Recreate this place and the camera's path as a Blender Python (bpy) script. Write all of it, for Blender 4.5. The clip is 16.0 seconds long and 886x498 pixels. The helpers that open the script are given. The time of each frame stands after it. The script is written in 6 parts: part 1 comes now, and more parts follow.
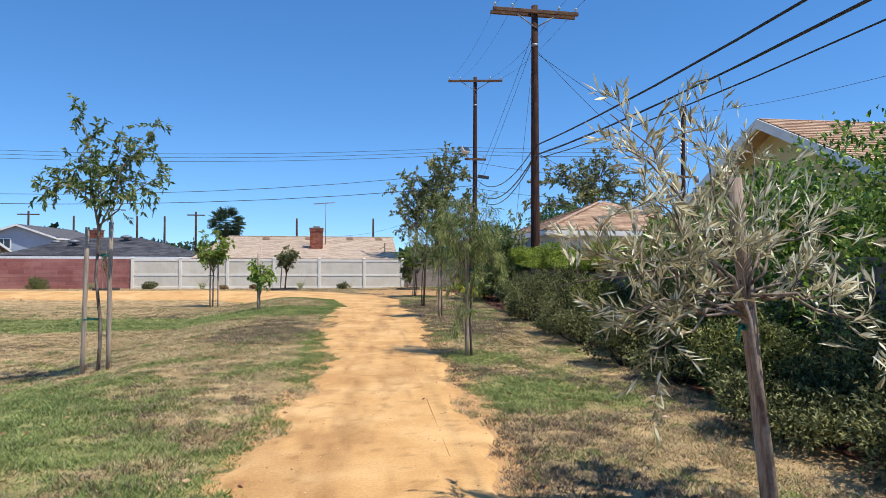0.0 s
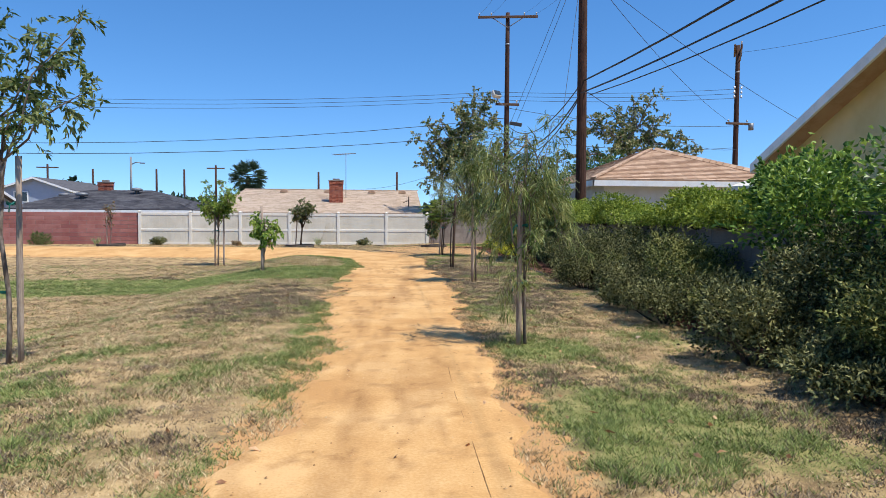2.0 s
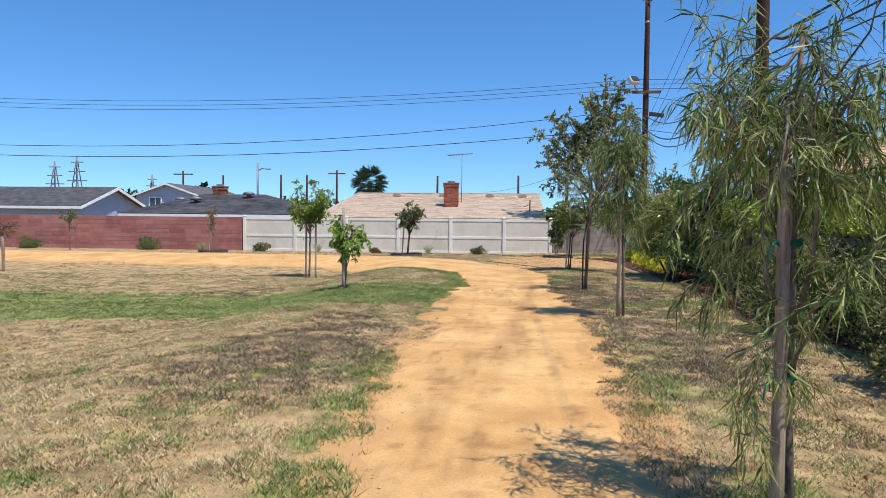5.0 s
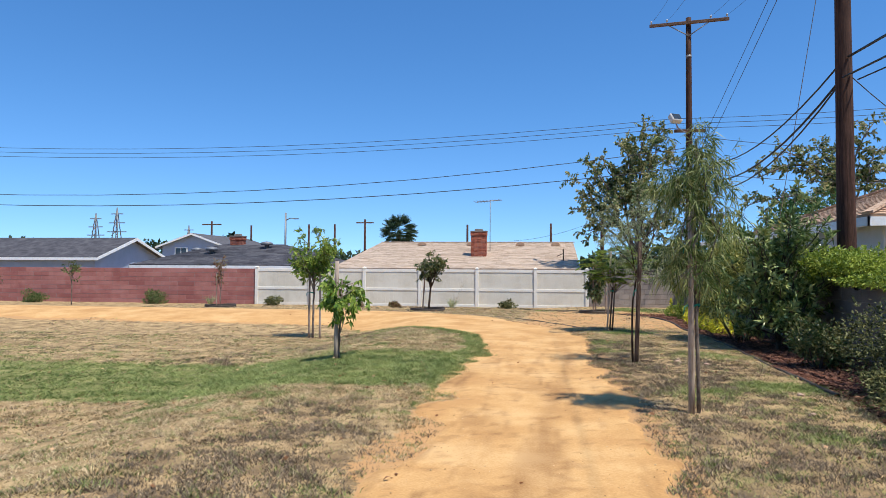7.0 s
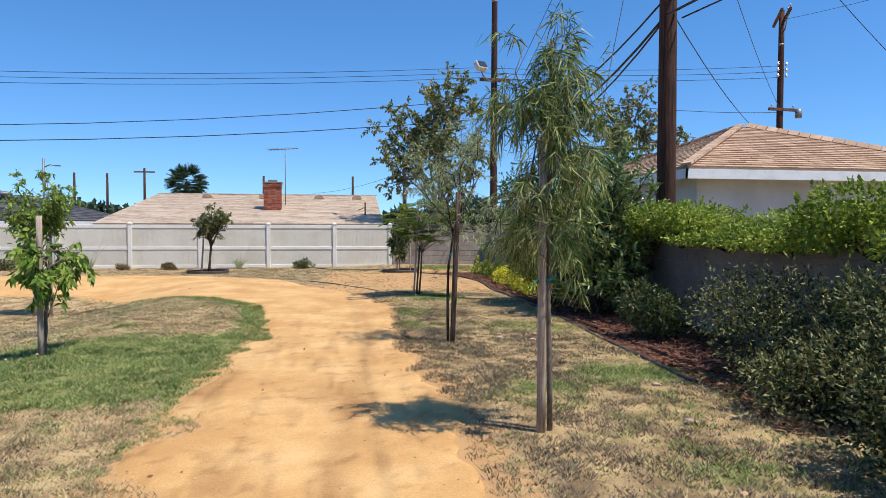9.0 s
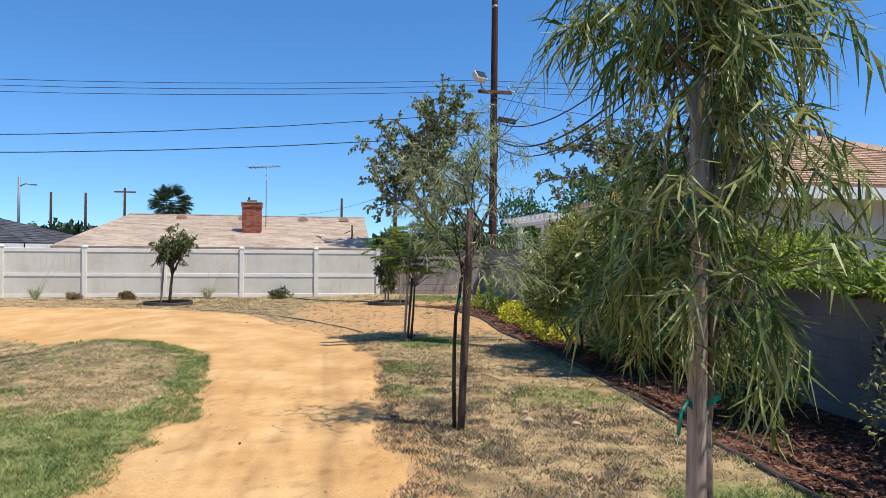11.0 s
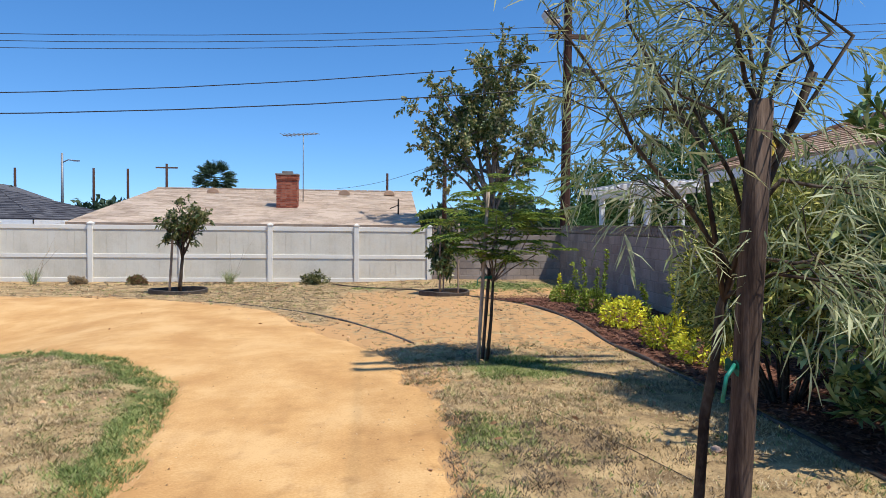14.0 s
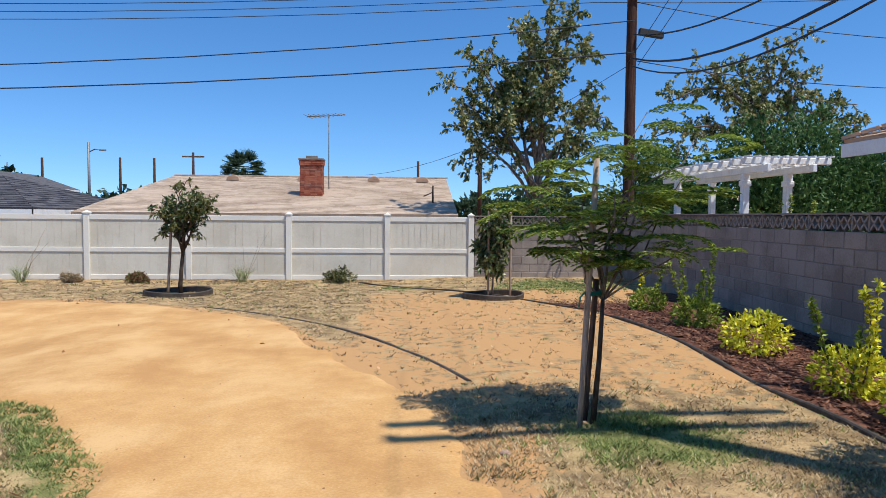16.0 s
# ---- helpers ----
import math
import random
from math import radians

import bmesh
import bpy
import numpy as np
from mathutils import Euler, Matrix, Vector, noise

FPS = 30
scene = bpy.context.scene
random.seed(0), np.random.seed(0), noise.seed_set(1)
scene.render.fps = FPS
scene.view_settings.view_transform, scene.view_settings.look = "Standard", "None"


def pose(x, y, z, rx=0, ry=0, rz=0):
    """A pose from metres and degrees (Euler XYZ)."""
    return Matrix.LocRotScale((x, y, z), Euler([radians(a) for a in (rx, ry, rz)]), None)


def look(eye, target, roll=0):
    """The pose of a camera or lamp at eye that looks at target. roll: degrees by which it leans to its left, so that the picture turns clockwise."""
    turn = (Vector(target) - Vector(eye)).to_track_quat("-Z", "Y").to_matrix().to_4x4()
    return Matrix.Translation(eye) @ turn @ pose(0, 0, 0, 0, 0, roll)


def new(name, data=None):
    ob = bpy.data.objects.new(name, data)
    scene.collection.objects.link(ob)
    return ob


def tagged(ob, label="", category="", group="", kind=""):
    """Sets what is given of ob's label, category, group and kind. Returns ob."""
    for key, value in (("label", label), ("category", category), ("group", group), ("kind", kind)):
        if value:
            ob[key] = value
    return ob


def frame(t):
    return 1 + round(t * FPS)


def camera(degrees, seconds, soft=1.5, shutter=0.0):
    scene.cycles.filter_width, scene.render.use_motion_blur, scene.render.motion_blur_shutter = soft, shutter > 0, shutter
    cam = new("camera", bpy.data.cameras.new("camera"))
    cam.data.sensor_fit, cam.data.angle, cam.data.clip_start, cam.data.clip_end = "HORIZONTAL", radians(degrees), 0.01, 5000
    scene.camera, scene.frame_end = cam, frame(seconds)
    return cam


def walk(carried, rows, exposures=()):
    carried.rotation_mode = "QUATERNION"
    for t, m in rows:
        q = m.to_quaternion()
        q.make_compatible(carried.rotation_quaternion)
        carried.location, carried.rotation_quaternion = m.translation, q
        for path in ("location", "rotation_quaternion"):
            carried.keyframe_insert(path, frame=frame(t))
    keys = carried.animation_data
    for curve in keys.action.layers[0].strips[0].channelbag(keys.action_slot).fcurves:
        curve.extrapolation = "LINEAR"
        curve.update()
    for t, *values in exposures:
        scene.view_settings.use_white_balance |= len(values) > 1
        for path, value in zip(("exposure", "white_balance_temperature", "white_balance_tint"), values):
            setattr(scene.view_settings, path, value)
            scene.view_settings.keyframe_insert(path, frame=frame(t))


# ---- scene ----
# Row: seconds, place in metres, then turn in degrees.
LENS = 67.35
PATH = [
    (0, -0.000, 0.000, 1.367, 91.13, -0.21, -7.28),
    (0.5, 0.041, 0.685, 1.357, 91.13, -0.23, -4.05),
    (1, 0.076, 1.381, 1.345, 90.24, -0.30, -4.76),
    (1.5, 0.092, 2.071, 1.332, 88.83, -0.37, -5.02),
    (2, 0.152, 2.762, 1.335, 87.28, -0.38, -5.18),
    (2.5, 0.218, 3.445, 1.334, 85.39, -0.47, -4.91),
    (3, 0.296, 4.100, 1.335, 86.23, -0.52, -5.11),
    (3.5, 0.356, 4.750, 1.337, 87.97, -0.51, -3.37),
    (4, 0.429, 5.379, 1.340, 88.30, -0.58, -2.98),
    (4.5, 0.412, 5.993, 1.343, 87.79, -0.70, -0.18),
    (5, 0.366, 6.595, 1.331, 87.69, -0.59, 5.29),
    (5.2, 0.354, 6.839, 1.333, 87.83, -0.47, 8.59),
    (5.5, 0.357, 7.207, 1.347, 88.20, -0.47, 12.52),
    (5.8, 0.368, 7.576, 1.363, 88.82, -0.45, 14.55),
    (6.1, 0.385, 7.945, 1.382, 89.59, -0.43, 14.91),
    (6.4, 0.406, 8.314, 1.401, 90.43, -0.41, 13.80),
    (6.7, 0.426, 8.683, 1.419, 91.22, -0.39, 11.46),
    (7, 0.444, 9.050, 1.435, 91.87, -0.38, 8.11),
    (7.3, 0.456, 9.415, 1.449, 92.27, -0.37, 3.97),
    (7.5, 0.458, 9.655, 1.443, 92.44, -0.30, 0.99),
    (7.7, 0.459, 9.896, 1.441, 92.35, -0.37, -1.29),
    (8, 0.469, 10.252, 1.438, 91.92, -0.19, -4.72),
    (8.2, 0.479, 10.492, 1.439, 91.20, -0.13, -6.38),
    (8.5, 0.508, 10.858, 1.453, 90.03, -0.14, -8.18),
    (8.8, 0.542, 11.226, 1.471, 88.79, -0.16, -8.82),
    (9.1, 0.580, 11.596, 1.490, 87.65, -0.19, -8.68),
    (9.4, 0.621, 11.967, 1.510, 86.80, -0.22, -8.12),
    (9.7, 0.663, 12.342, 1.530, 86.40, -0.25, -7.54),
    (10, 0.704, 12.720, 1.548, 86.64, -0.28, -7.29),
    (10.3, 0.744, 13.101, 1.562, 87.68, -0.28, -7.76),
    (10.5, 0.771, 13.364, 1.566, 88.68, -0.48, -8.40),
    (11, 0.833, 14.008, 1.566, 90.02, -0.56, -9.58),
    (11.5, 0.877, 14.641, 1.576, 90.56, -0.65, -10.33),
    (12, 0.889, 15.262, 1.573, 89.91, -0.61, -8.52),
    (12.5, 0.919, 15.883, 1.584, 89.45, -0.63, -7.91),
    (13, 0.946, 16.480, 1.571, 89.23, -0.62, -5.94),
    (13.5, 0.956, 17.085, 1.552, 88.05, -0.62, -6.10),
    (14, 0.932, 17.709, 1.542, 88.05, -0.59, -5.66),
    (14.5, 0.931, 18.340, 1.535, 88.21, -0.59, -7.16),
    (15, 0.891, 18.979, 1.536, 87.16, -0.58, -9.19),
    (15.5, 0.863, 19.627, 1.527, 87.05, -0.51, -6.89),
    (16, 0.826, 20.316, 1.519, 87.16, -0.46, -3.13),
]
SKY, SUN, EXPOSURE, KELVIN = 0.162, 5.0, 0.15, 6130

cam = camera(LENS, 16.0, soft=0.6)
walk(cam, [(r[0], pose(*r[1:])) for r in PATH], exposures=[(0, EXPOSURE, KELVIN + 80, 10), (11, EXPOSURE, KELVIN + 50, 10), (14, EXPOSURE - 0.06, KELVIN, 10), (16, EXPOSURE - 0.14, KELVIN, 10)])

# ---- sky and sun ----
SUN_ELEV, SUN_AZ = radians(64), math.atan2(-0.63, 0.777)
to_sun = Vector((math.cos(SUN_AZ) * math.cos(SUN_ELEV), math.sin(SUN_AZ) * math.cos(SUN_ELEV), math.sin(SUN_ELEV)))
world = bpy.data.worlds.new("sky")
scene.world = world
world.use_nodes = True
wn = world.node_tree.nodes
sky = wn.new("ShaderNodeTexSky")
sky.sky_type, sky.sun_disc = "NISHITA", False
sky.sun_elevation = SUN_ELEV
sky.sun_rotation = math.pi / 2 - SUN_AZ
sky.air_density, sky.dust_density, sky.ozone_density, sky.altitude = 1.0, 0.0, 5.0, 900
tint = wn.new("ShaderNodeHueSaturation")
tint.inputs["Hue"].default_value, tint.inputs["Saturation"].default_value = 0.500, 1.19
# The haze layer lies low: look a little above the level horizon of the model sky.
aim, lift_up, level = wn.new("ShaderNodeTexCoord"), wn.new("ShaderNodeVectorMath"), wn.new("ShaderNodeVectorMath")
lift_up.operation, level.operation = "ADD", "NORMALIZE"
lift_up.inputs[1].default_value = (0, 0, 0.07)
world.node_tree.links.new(aim.outputs["Generated"], lift_up.inputs[0])
world.node_tree.links.new(lift_up.outputs[0], level.inputs[0])
world.node_tree.links.new(level.outputs[0], sky.inputs["Vector"])
world.node_tree.links.new(sky.outputs[0], tint.inputs["Color"])
world.node_tree.links.new(tint.outputs[0], wn["Background"].inputs[0])
wn["Background"].inputs[1].default_value = SKY
sun_data = bpy.data.lights.new("sun", "SUN")
sun_data.energy, sun_data.angle, sun_data.color = SUN, radians(0.53), (1.0, 0.93, 0.80)
sun = new("sun", sun_data)
sun.matrix_world = look(to_sun * 80, (0, 0, 0))


# ---- materials ----
def node(nt, kind, **values):
    n = nt.nodes.new("ShaderNode" + kind)
    for k, v in values.items():
        if k in n.inputs:
            n.inputs[k].default_value = v
    return n


def surface(name, colours, scale=8.0, rough=0.85, bump=0.25, fine=60.0, metal=0.0, vary=0.0, island=0.0, gloss=0.5, stretch=(1, 1, 1), through_light=0.0, contrast=1.0):
    """A surface whose colour wanders between the given ones at two sizes of noise, with fine relief. vary: by object; island: by loose piece."""
    m = bpy.data.materials.new(name)
    m.use_nodes = True
    nt = m.node_tree
    b = nt.nodes["Principled BSDF"]
    link = nt.links.new
    co = node(nt, "TexCoord")
    mp = node(nt, "Mapping")
    mp.inputs["Scale"].default_value = stretch
    geo = node(nt, "NewGeometry")
    link(geo.outputs["Position"], mp.inputs["Vector"])
    n1 = node(nt, "TexNoise", Scale=scale, Detail=5.0, Roughness=0.62)
    n2 = node(nt, "TexNoise", Scale=fine, Detail=3.0, Roughness=0.6)
    for n in (n1, n2):
        link(mp.outputs[0], n.inputs["Vector"])
    mix = node(nt, "Math")
    mix.operation = "MULTIPLY_ADD"
    link(n2.outputs["Fac"], mix.inputs[0])
    mix.inputs[1].default_value = 0.45
    add = node(nt, "Math")
    add.operation = "MULTIPLY_ADD"
    link(n1.outputs["Fac"], add.inputs[0])
    add.inputs[1].default_value = 1.0
    add.inputs[2].default_value = -0.22
    link(add.outputs[0], mix.inputs[2])
    value = mix.outputs[0]
    for amount, source in ((vary, "ObjectInfo"), (island, "NewGeometry")):
        if amount:
            s = node(nt, source)
            a = node(nt, "Math")
            a.operation = "MULTIPLY_ADD"
            link(s.outputs["Random" if source == "ObjectInfo" else "Random Per Island"], a.inputs[0])
            a.inputs[1].default_value = amount
            o = node(nt, "Math")
            o.operation = "ADD"
            o.inputs[1].default_value = -amount / 2
            link(value, o.inputs[0])
            link(o.outputs[0], a.inputs[2])
            value = a.outputs[0]
    ramp = node(nt, "ValToRGB")
    els = ramp.color_ramp.elements
    while len(els) < len(colours):
        els.new(0.5)
    for i, c in enumerate(colours):
        els[i].position = 0.5 + (0.32 * i / max(1, len(colours) - 1) - 0.16) / contrast
        els[i].color = (*c, 1)
    link(value, ramp.inputs[0])
    link(ramp.outputs[0], b.inputs["Base Color"])
    b.inputs["Roughness"].default_value = rough
    b.inputs["Metallic"].default_value = metal
    b.inputs["Specular IOR Level"].default_value = gloss
    if bump:
        bp = node(nt, "Bump", Strength=bump, Distance=0.01)
        link(mix.outputs[0], bp.inputs["Height"])
        link(bp.outputs[0], b.inputs["Normal"])
    if through_light:
        tr = node(nt, "BsdfTranslucent")
        link(ramp.outputs[0], tr.inputs[0])
        ms = node(nt, "MixShader", Fac=through_light)
        link(b.outputs[0], ms.inputs[1])
        link(tr.outputs[0], ms.inputs[2])
        link(ms.outputs[0], nt.nodes["Material Output"].inputs[0])
    return m


def leaf(name, colours, gloss=0.3, rough=0.55, light=0.3, lift=1.8, contrast=1.0):
    colours = [tuple(min(0.9, v * lift) for v in c) for c in colours]
    return surface(name, colours, scale=1.3, fine=9.0, rough=rough, bump=0.0, island=0.5, gloss=gloss, through_light=light, contrast=contrast)


def mixed(name, attribute, dry, wet, **how):
    """A surface that turns from one set of colours to another where the sheet's attribute is high."""
    m = surface(name, dry, **how)
    nt = m.node_tree
    b = nt.nodes["Principled BSDF"]
    first = b.inputs["Base Color"].links[0].from_node
    ramp = node(nt, "ValToRGB")
    els = ramp.color_ramp.elements
    while len(els) < len(wet):
        els.new(0.5)
    for i, c in enumerate(wet):
        els[i].position, els[i].color = 0.5 + (0.32 * i / (len(wet) - 1) - 0.16) / how.get("contrast", 1.0), (*c, 1)
    nt.links.new(first.inputs[0].links[0].from_socket, ramp.inputs[0])
    at = node(nt, "Attribute")
    at.attribute_name = attribute
    mix = node(nt, "Mix")
    mix.data_type = "RGBA"
    nt.links.new(at.outputs["Fac"], mix.inputs[0])
    nt.links.new(first.outputs[0], mix.inputs[6])
    nt.links.new(ramp.outputs[0], mix.inputs[7])
    nt.links.new(mix.outputs[2], b.inputs["Base Color"])
    return m


M_DIRT = mixed("sandy_dirt", "damp", [(0.49, 0.265, 0.098), (0.58, 0.335, 0.13), (0.66, 0.41, 0.18)], [(0.30, 0.155, 0.058), (0.38, 0.205, 0.078), (0.46, 0.27, 0.115)], scale=1.1, fine=55, rough=0.95, bump=0.55, gloss=0.2)
M_SOIL = mixed("lawn_soil", "lush", [(0.19, 0.125, 0.065), (0.35, 0.24, 0.118), (0.50, 0.35, 0.175)], [(0.11, 0.115, 0.036), (0.19, 0.19, 0.062), (0.31, 0.275, 0.11)], scale=3.2, fine=75, rough=0.95, bump=1.0, gloss=0.15, contrast=1.15)
def sanded(m):
    """Lets the path's sand show through where the sheet's sand value is high."""
    nt = m.node_tree
    b = nt.nodes["Principled BSDF"]
    old = b.inputs["Base Color"].links[0].from_socket
    n = node(nt, "TexNoise", Scale=7.0, Detail=6.0, Roughness=0.7)
    geo = node(nt, "NewGeometry")
    nt.links.new(geo.outputs["Position"], n.inputs["Vector"])
    at = node(nt, "Attribute")
    at.attribute_name = "sand"
    add = node(nt, "Math")
    add.operation = "ADD"
    nt.links.new(n.outputs["Fac"], add.inputs[0])
    nt.links.new(at.outputs["Fac"], add.inputs[1])
    ramp = node(nt, "ValToRGB")
    ramp.color_ramp.elements[0].position, ramp.color_ramp.elements[1].position = 0.92, 1.08
    nt.links.new(add.outputs[0], ramp.inputs[0])
    mix = node(nt, "Mix")
    mix.data_type = "RGBA"
    nt.links.new(ramp.outputs[0], mix.inputs[0])
    nt.links.new(old, mix.inputs[6])
    mix.inputs[7].default_value = (0.50, 0.285, 0.122, 1)
    nt.links.new(mix.outputs[2], b.inputs["Base Color"])


sanded(M_SOIL)
M_MULCH = surface("bark_mulch", [(0.05, 0.022, 0.015), (0.13, 0.055, 0.035), (0.21, 0.10, 0.065)], scale=7, fine=55, rough=0.95, bump=0.9, gloss=0.15)
M_CHIP = surface("bark_chip", [(0.05, 0.02, 0.013), (0.15, 0.06, 0.035), (0.26, 0.13, 0.08)], scale=9, fine=60, rough=0.9, bump=0.3, island=0.7, gloss=0.2)
M_VINYL = surface("beige_vinyl", [(0.60, 0.55, 0.44), (0.66, 0.61, 0.50), (0.70, 0.655, 0.545)], scale=1.2, fine=25, rough=0.55, bump=0.03, vary=0.08)
M_VINYL_LIGHT = surface("cream_vinyl", [(0.70, 0.65, 0.56), (0.76, 0.72, 0.63), (0.79, 0.75, 0.665)], scale=1.4, fine=25, rough=0.5, bump=0.03)
M_REDBLOCK = surface("painted_red_block", [(0.27, 0.10, 0.088), (0.335, 0.135, 0.115), (0.40, 0.18, 0.155)], scale=1.1, fine=35, rough=0.9, bump=0.4, vary=0.22, gloss=0.2)
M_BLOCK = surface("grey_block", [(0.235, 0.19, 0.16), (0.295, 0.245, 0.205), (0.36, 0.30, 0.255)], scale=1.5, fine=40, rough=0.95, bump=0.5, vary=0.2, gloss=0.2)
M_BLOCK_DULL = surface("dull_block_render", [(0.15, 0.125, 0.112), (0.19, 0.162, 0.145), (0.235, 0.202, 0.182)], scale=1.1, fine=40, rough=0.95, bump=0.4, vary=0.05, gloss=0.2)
M_MORTAR = surface("mortar", [(0.20, 0.17, 0.145), (0.29, 0.25, 0.215)], scale=4, fine=70, rough=0.95, bump=0.3, gloss=0.2)
M_SHINGLE_TAN = surface("tan_shingle", [(0.43, 0.325, 0.235), (0.52, 0.40, 0.295), (0.59, 0.465, 0.355)], scale=3.0, fine=45, rough=0.95, bump=0.4, vary=0.2, island=0.35, gloss=0.2)
M_SHINGLE_BROWN = surface("brown_shingle", [(0.39, 0.25, 0.16), (0.465, 0.31, 0.205), (0.54, 0.375, 0.26)], scale=2.2, fine=45, rough=0.95, bump=0.4, vary=0.2, island=0.4, gloss=0.2)
M_SHINGLE_GREY = surface("grey_shingle", [(0.055, 0.052, 0.058), (0.085, 0.082, 0.09), (0.12, 0.115, 0.12)], scale=2.0, fine=40, rough=0.95, bump=0.4, island=0.3, gloss=0.2)
M_BRICK = surface("red_brick", [(0.22, 0.06, 0.035), (0.33, 0.10, 0.06), (0.40, 0.15, 0.09)], scale=6, fine=60, rough=0.9, bump=0.4, vary=0.5, gloss=0.2)
M_STUCCO_GREY = surface("pale_grey_stucco", [(0.50, 0.52, 0.52), (0.58, 0.60, 0.60), (0.64, 0.65, 0.65)], scale=1.0, fine=80, rough=0.95, bump=0.3, gloss=0.2)
M_STUCCO_YELLOW = surface("yellow_stucco", [(0.58, 0.48, 0.24), (0.66, 0.56, 0.30), (0.70, 0.60, 0.34)], scale=1.0, fine=80, rough=0.95, bump=0.3, gloss=0.2)
M_STUCCO_BLUE = surface("blue_grey_siding", [(0.30, 0.36, 0.46), (0.36, 0.42, 0.53)], scale=1.0, fine=30, rough=0.8, bump=0.1)
M_STUCCO_CREAM = surface("cream_stucco", [(0.56, 0.50, 0.40), (0.64, 0.58, 0.47), (0.70, 0.64, 0.53)], scale=1.0, fine=80, rough=0.95, bump=0.3, gloss=0.2)
M_WHITE = surface("white_paint", [(0.68, 0.68, 0.66), (0.78, 0.78, 0.76), (0.82, 0.82, 0.80)], scale=2.5, fine=40, rough=0.55, bump=0.06)
M_POLE = surface("creosoted_wood", [(0.026, 0.012, 0.008), (0.055, 0.025, 0.016), (0.095, 0.046, 0.03)], scale=5, fine=30, rough=0.85, bump=0.5, stretch=(6, 6, 0.35), gloss=0.25)
M_ARM = surface("weathered_timber", [(0.06, 0.035, 0.025), (0.12, 0.07, 0.045), (0.19, 0.12, 0.08)], scale=6, fine=30, rough=0.9, bump=0.4, stretch=(0.5, 6, 6), gloss=0.2)
M_STAKE = surface("stake_wood", [(0.18, 0.13, 0.095), (0.31, 0.235, 0.175), (0.43, 0.34, 0.265)], scale=8, fine=50, rough=0.9, bump=0.4, stretch=(5, 5, 0.4), vary=0.3, gloss=0.2)
M_BARK = surface("grey_bark", [(0.09, 0.065, 0.05), (0.18, 0.14, 0.11), (0.28, 0.23, 0.19)], scale=14, fine=70, rough=0.95, bump=0.6, stretch=(1, 1, 0.4), gloss=0.2)
M_DARKBARK = surface("dark_bark", [(0.03, 0.02, 0.015), (0.07, 0.05, 0.035), (0.12, 0.09, 0.065)], scale=14, fine=70, rough=0.95, bump=0.6, stretch=(1, 1, 0.4), gloss=0.2)
M_TIE = surface("green_tie", [(0.01, 0.16, 0.11), (0.02, 0.26, 0.19)], scale=10, rough=0.5, bump=0.05)
M_CABLE = surface("black_cable", [(0.012, 0.012, 0.013), (0.025, 0.025, 0.027)], scale=20, rough=0.6, bump=0.0)
M_METAL = surface("galvanised_steel", [(0.16, 0.16, 0.165), (0.26, 0.26, 0.265)], scale=12, rough=0.55, bump=0.05, metal=0.5)
M_LAMP = surface("lamp_housing", [(0.50, 0.48, 0.43), (0.62, 0.60, 0.55)], scale=8, rough=0.6, bump=0.05)
M_INSUL = surface("glazed_insulator", [(0.45, 0.46, 0.47), (0.60, 0.61, 0.62)], scale=10, rough=0.25, bump=0.0)
M_EDGING = surface("black_edging", [(0.035, 0.027, 0.02), (0.085, 0.065, 0.048)], scale=9, rough=0.7, bump=0.2)
M_ROCK = surface("pale_stone", [(0.40, 0.26, 0.19), (0.52, 0.36, 0.27)], scale=9, rough=0.95, bump=0.4)
M_GLASS = surface("window_glass", [(0.03, 0.04, 0.05), (0.05, 0.06, 0.07)], scale=2, rough=0.08, bump=0.0)
M_CANVAS = surface("cream_canvas", [(0.62, 0.57, 0.49), (0.72, 0.67, 0.58)], scale=3, rough=0.9, bump=0.1)
M_DUCT = surface("yellow_guard", [(0.65, 0.42, 0.02), (0.75, 0.52, 0.05)], scale=5, rough=0.5, bump=0.02)


# ---- mesh helpers ----
def cube(bm, x0, x1, y0, y1, z0, z1, turn=None):
    m = Matrix.Translation(((x0 + x1) / 2, (y0 + y1) / 2, (z0 + z1) / 2)) @ Matrix.Diagonal((x1 - x0, y1 - y0, z1 - z0, 1))
    return bmesh.ops.create_cube(bm, size=1, matrix=(turn @ m) if turn else m)["verts"]


def tube(bm, points, radii, sides=7):
    """A tapered tube along points."""
    rings = []
    pts = [Vector(p) for p in points]
    for i, p in enumerate(pts):
        d = (pts[min(i + 1, len(pts) - 1)] - pts[max(i - 1, 0)]).normalized()
        a = d.orthogonal().normalized() if not rings else (side - d * side.dot(d)).normalized()
        side = a
        b = d.cross(a)
        r = radii[i] if hasattr(radii, "__len__") else radii
        rings.append([bm.verts.new(p + (a * math.cos(2 * math.pi * k / sides) + b * math.sin(2 * math.pi * k / sides)) * r) for k in range(sides)])
    for r0, r1 in zip(rings, rings[1:]):
        for k in range(sides):
            f = bm.faces.new((r0[k], r0[(k + 1) % sides], r1[(k + 1) % sides], r1[k]))
            f.smooth = True
    bm.faces.new(rings[0][::-1])
    bm.faces.new(rings[-1])


def bevelled(bm, width=0.006):
    bmesh.ops.bevel(bm, geom=[e for e in bm.edges], offset=width, segments=1, affect="EDGES", profile=0.5)
    return bm


def part(name, bm, material, parent=None, label=""):
    me = bpy.data.meshes.new(name)
    bmesh.ops.recalc_face_normals(bm, faces=bm.faces)
    bm.to_mesh(me)
    bm.free()
    me.materials.append(material)
    ob = new(name, me)
    if parent:
        ob.parent = parent
    if label:
        ob["label"] = label
    return ob


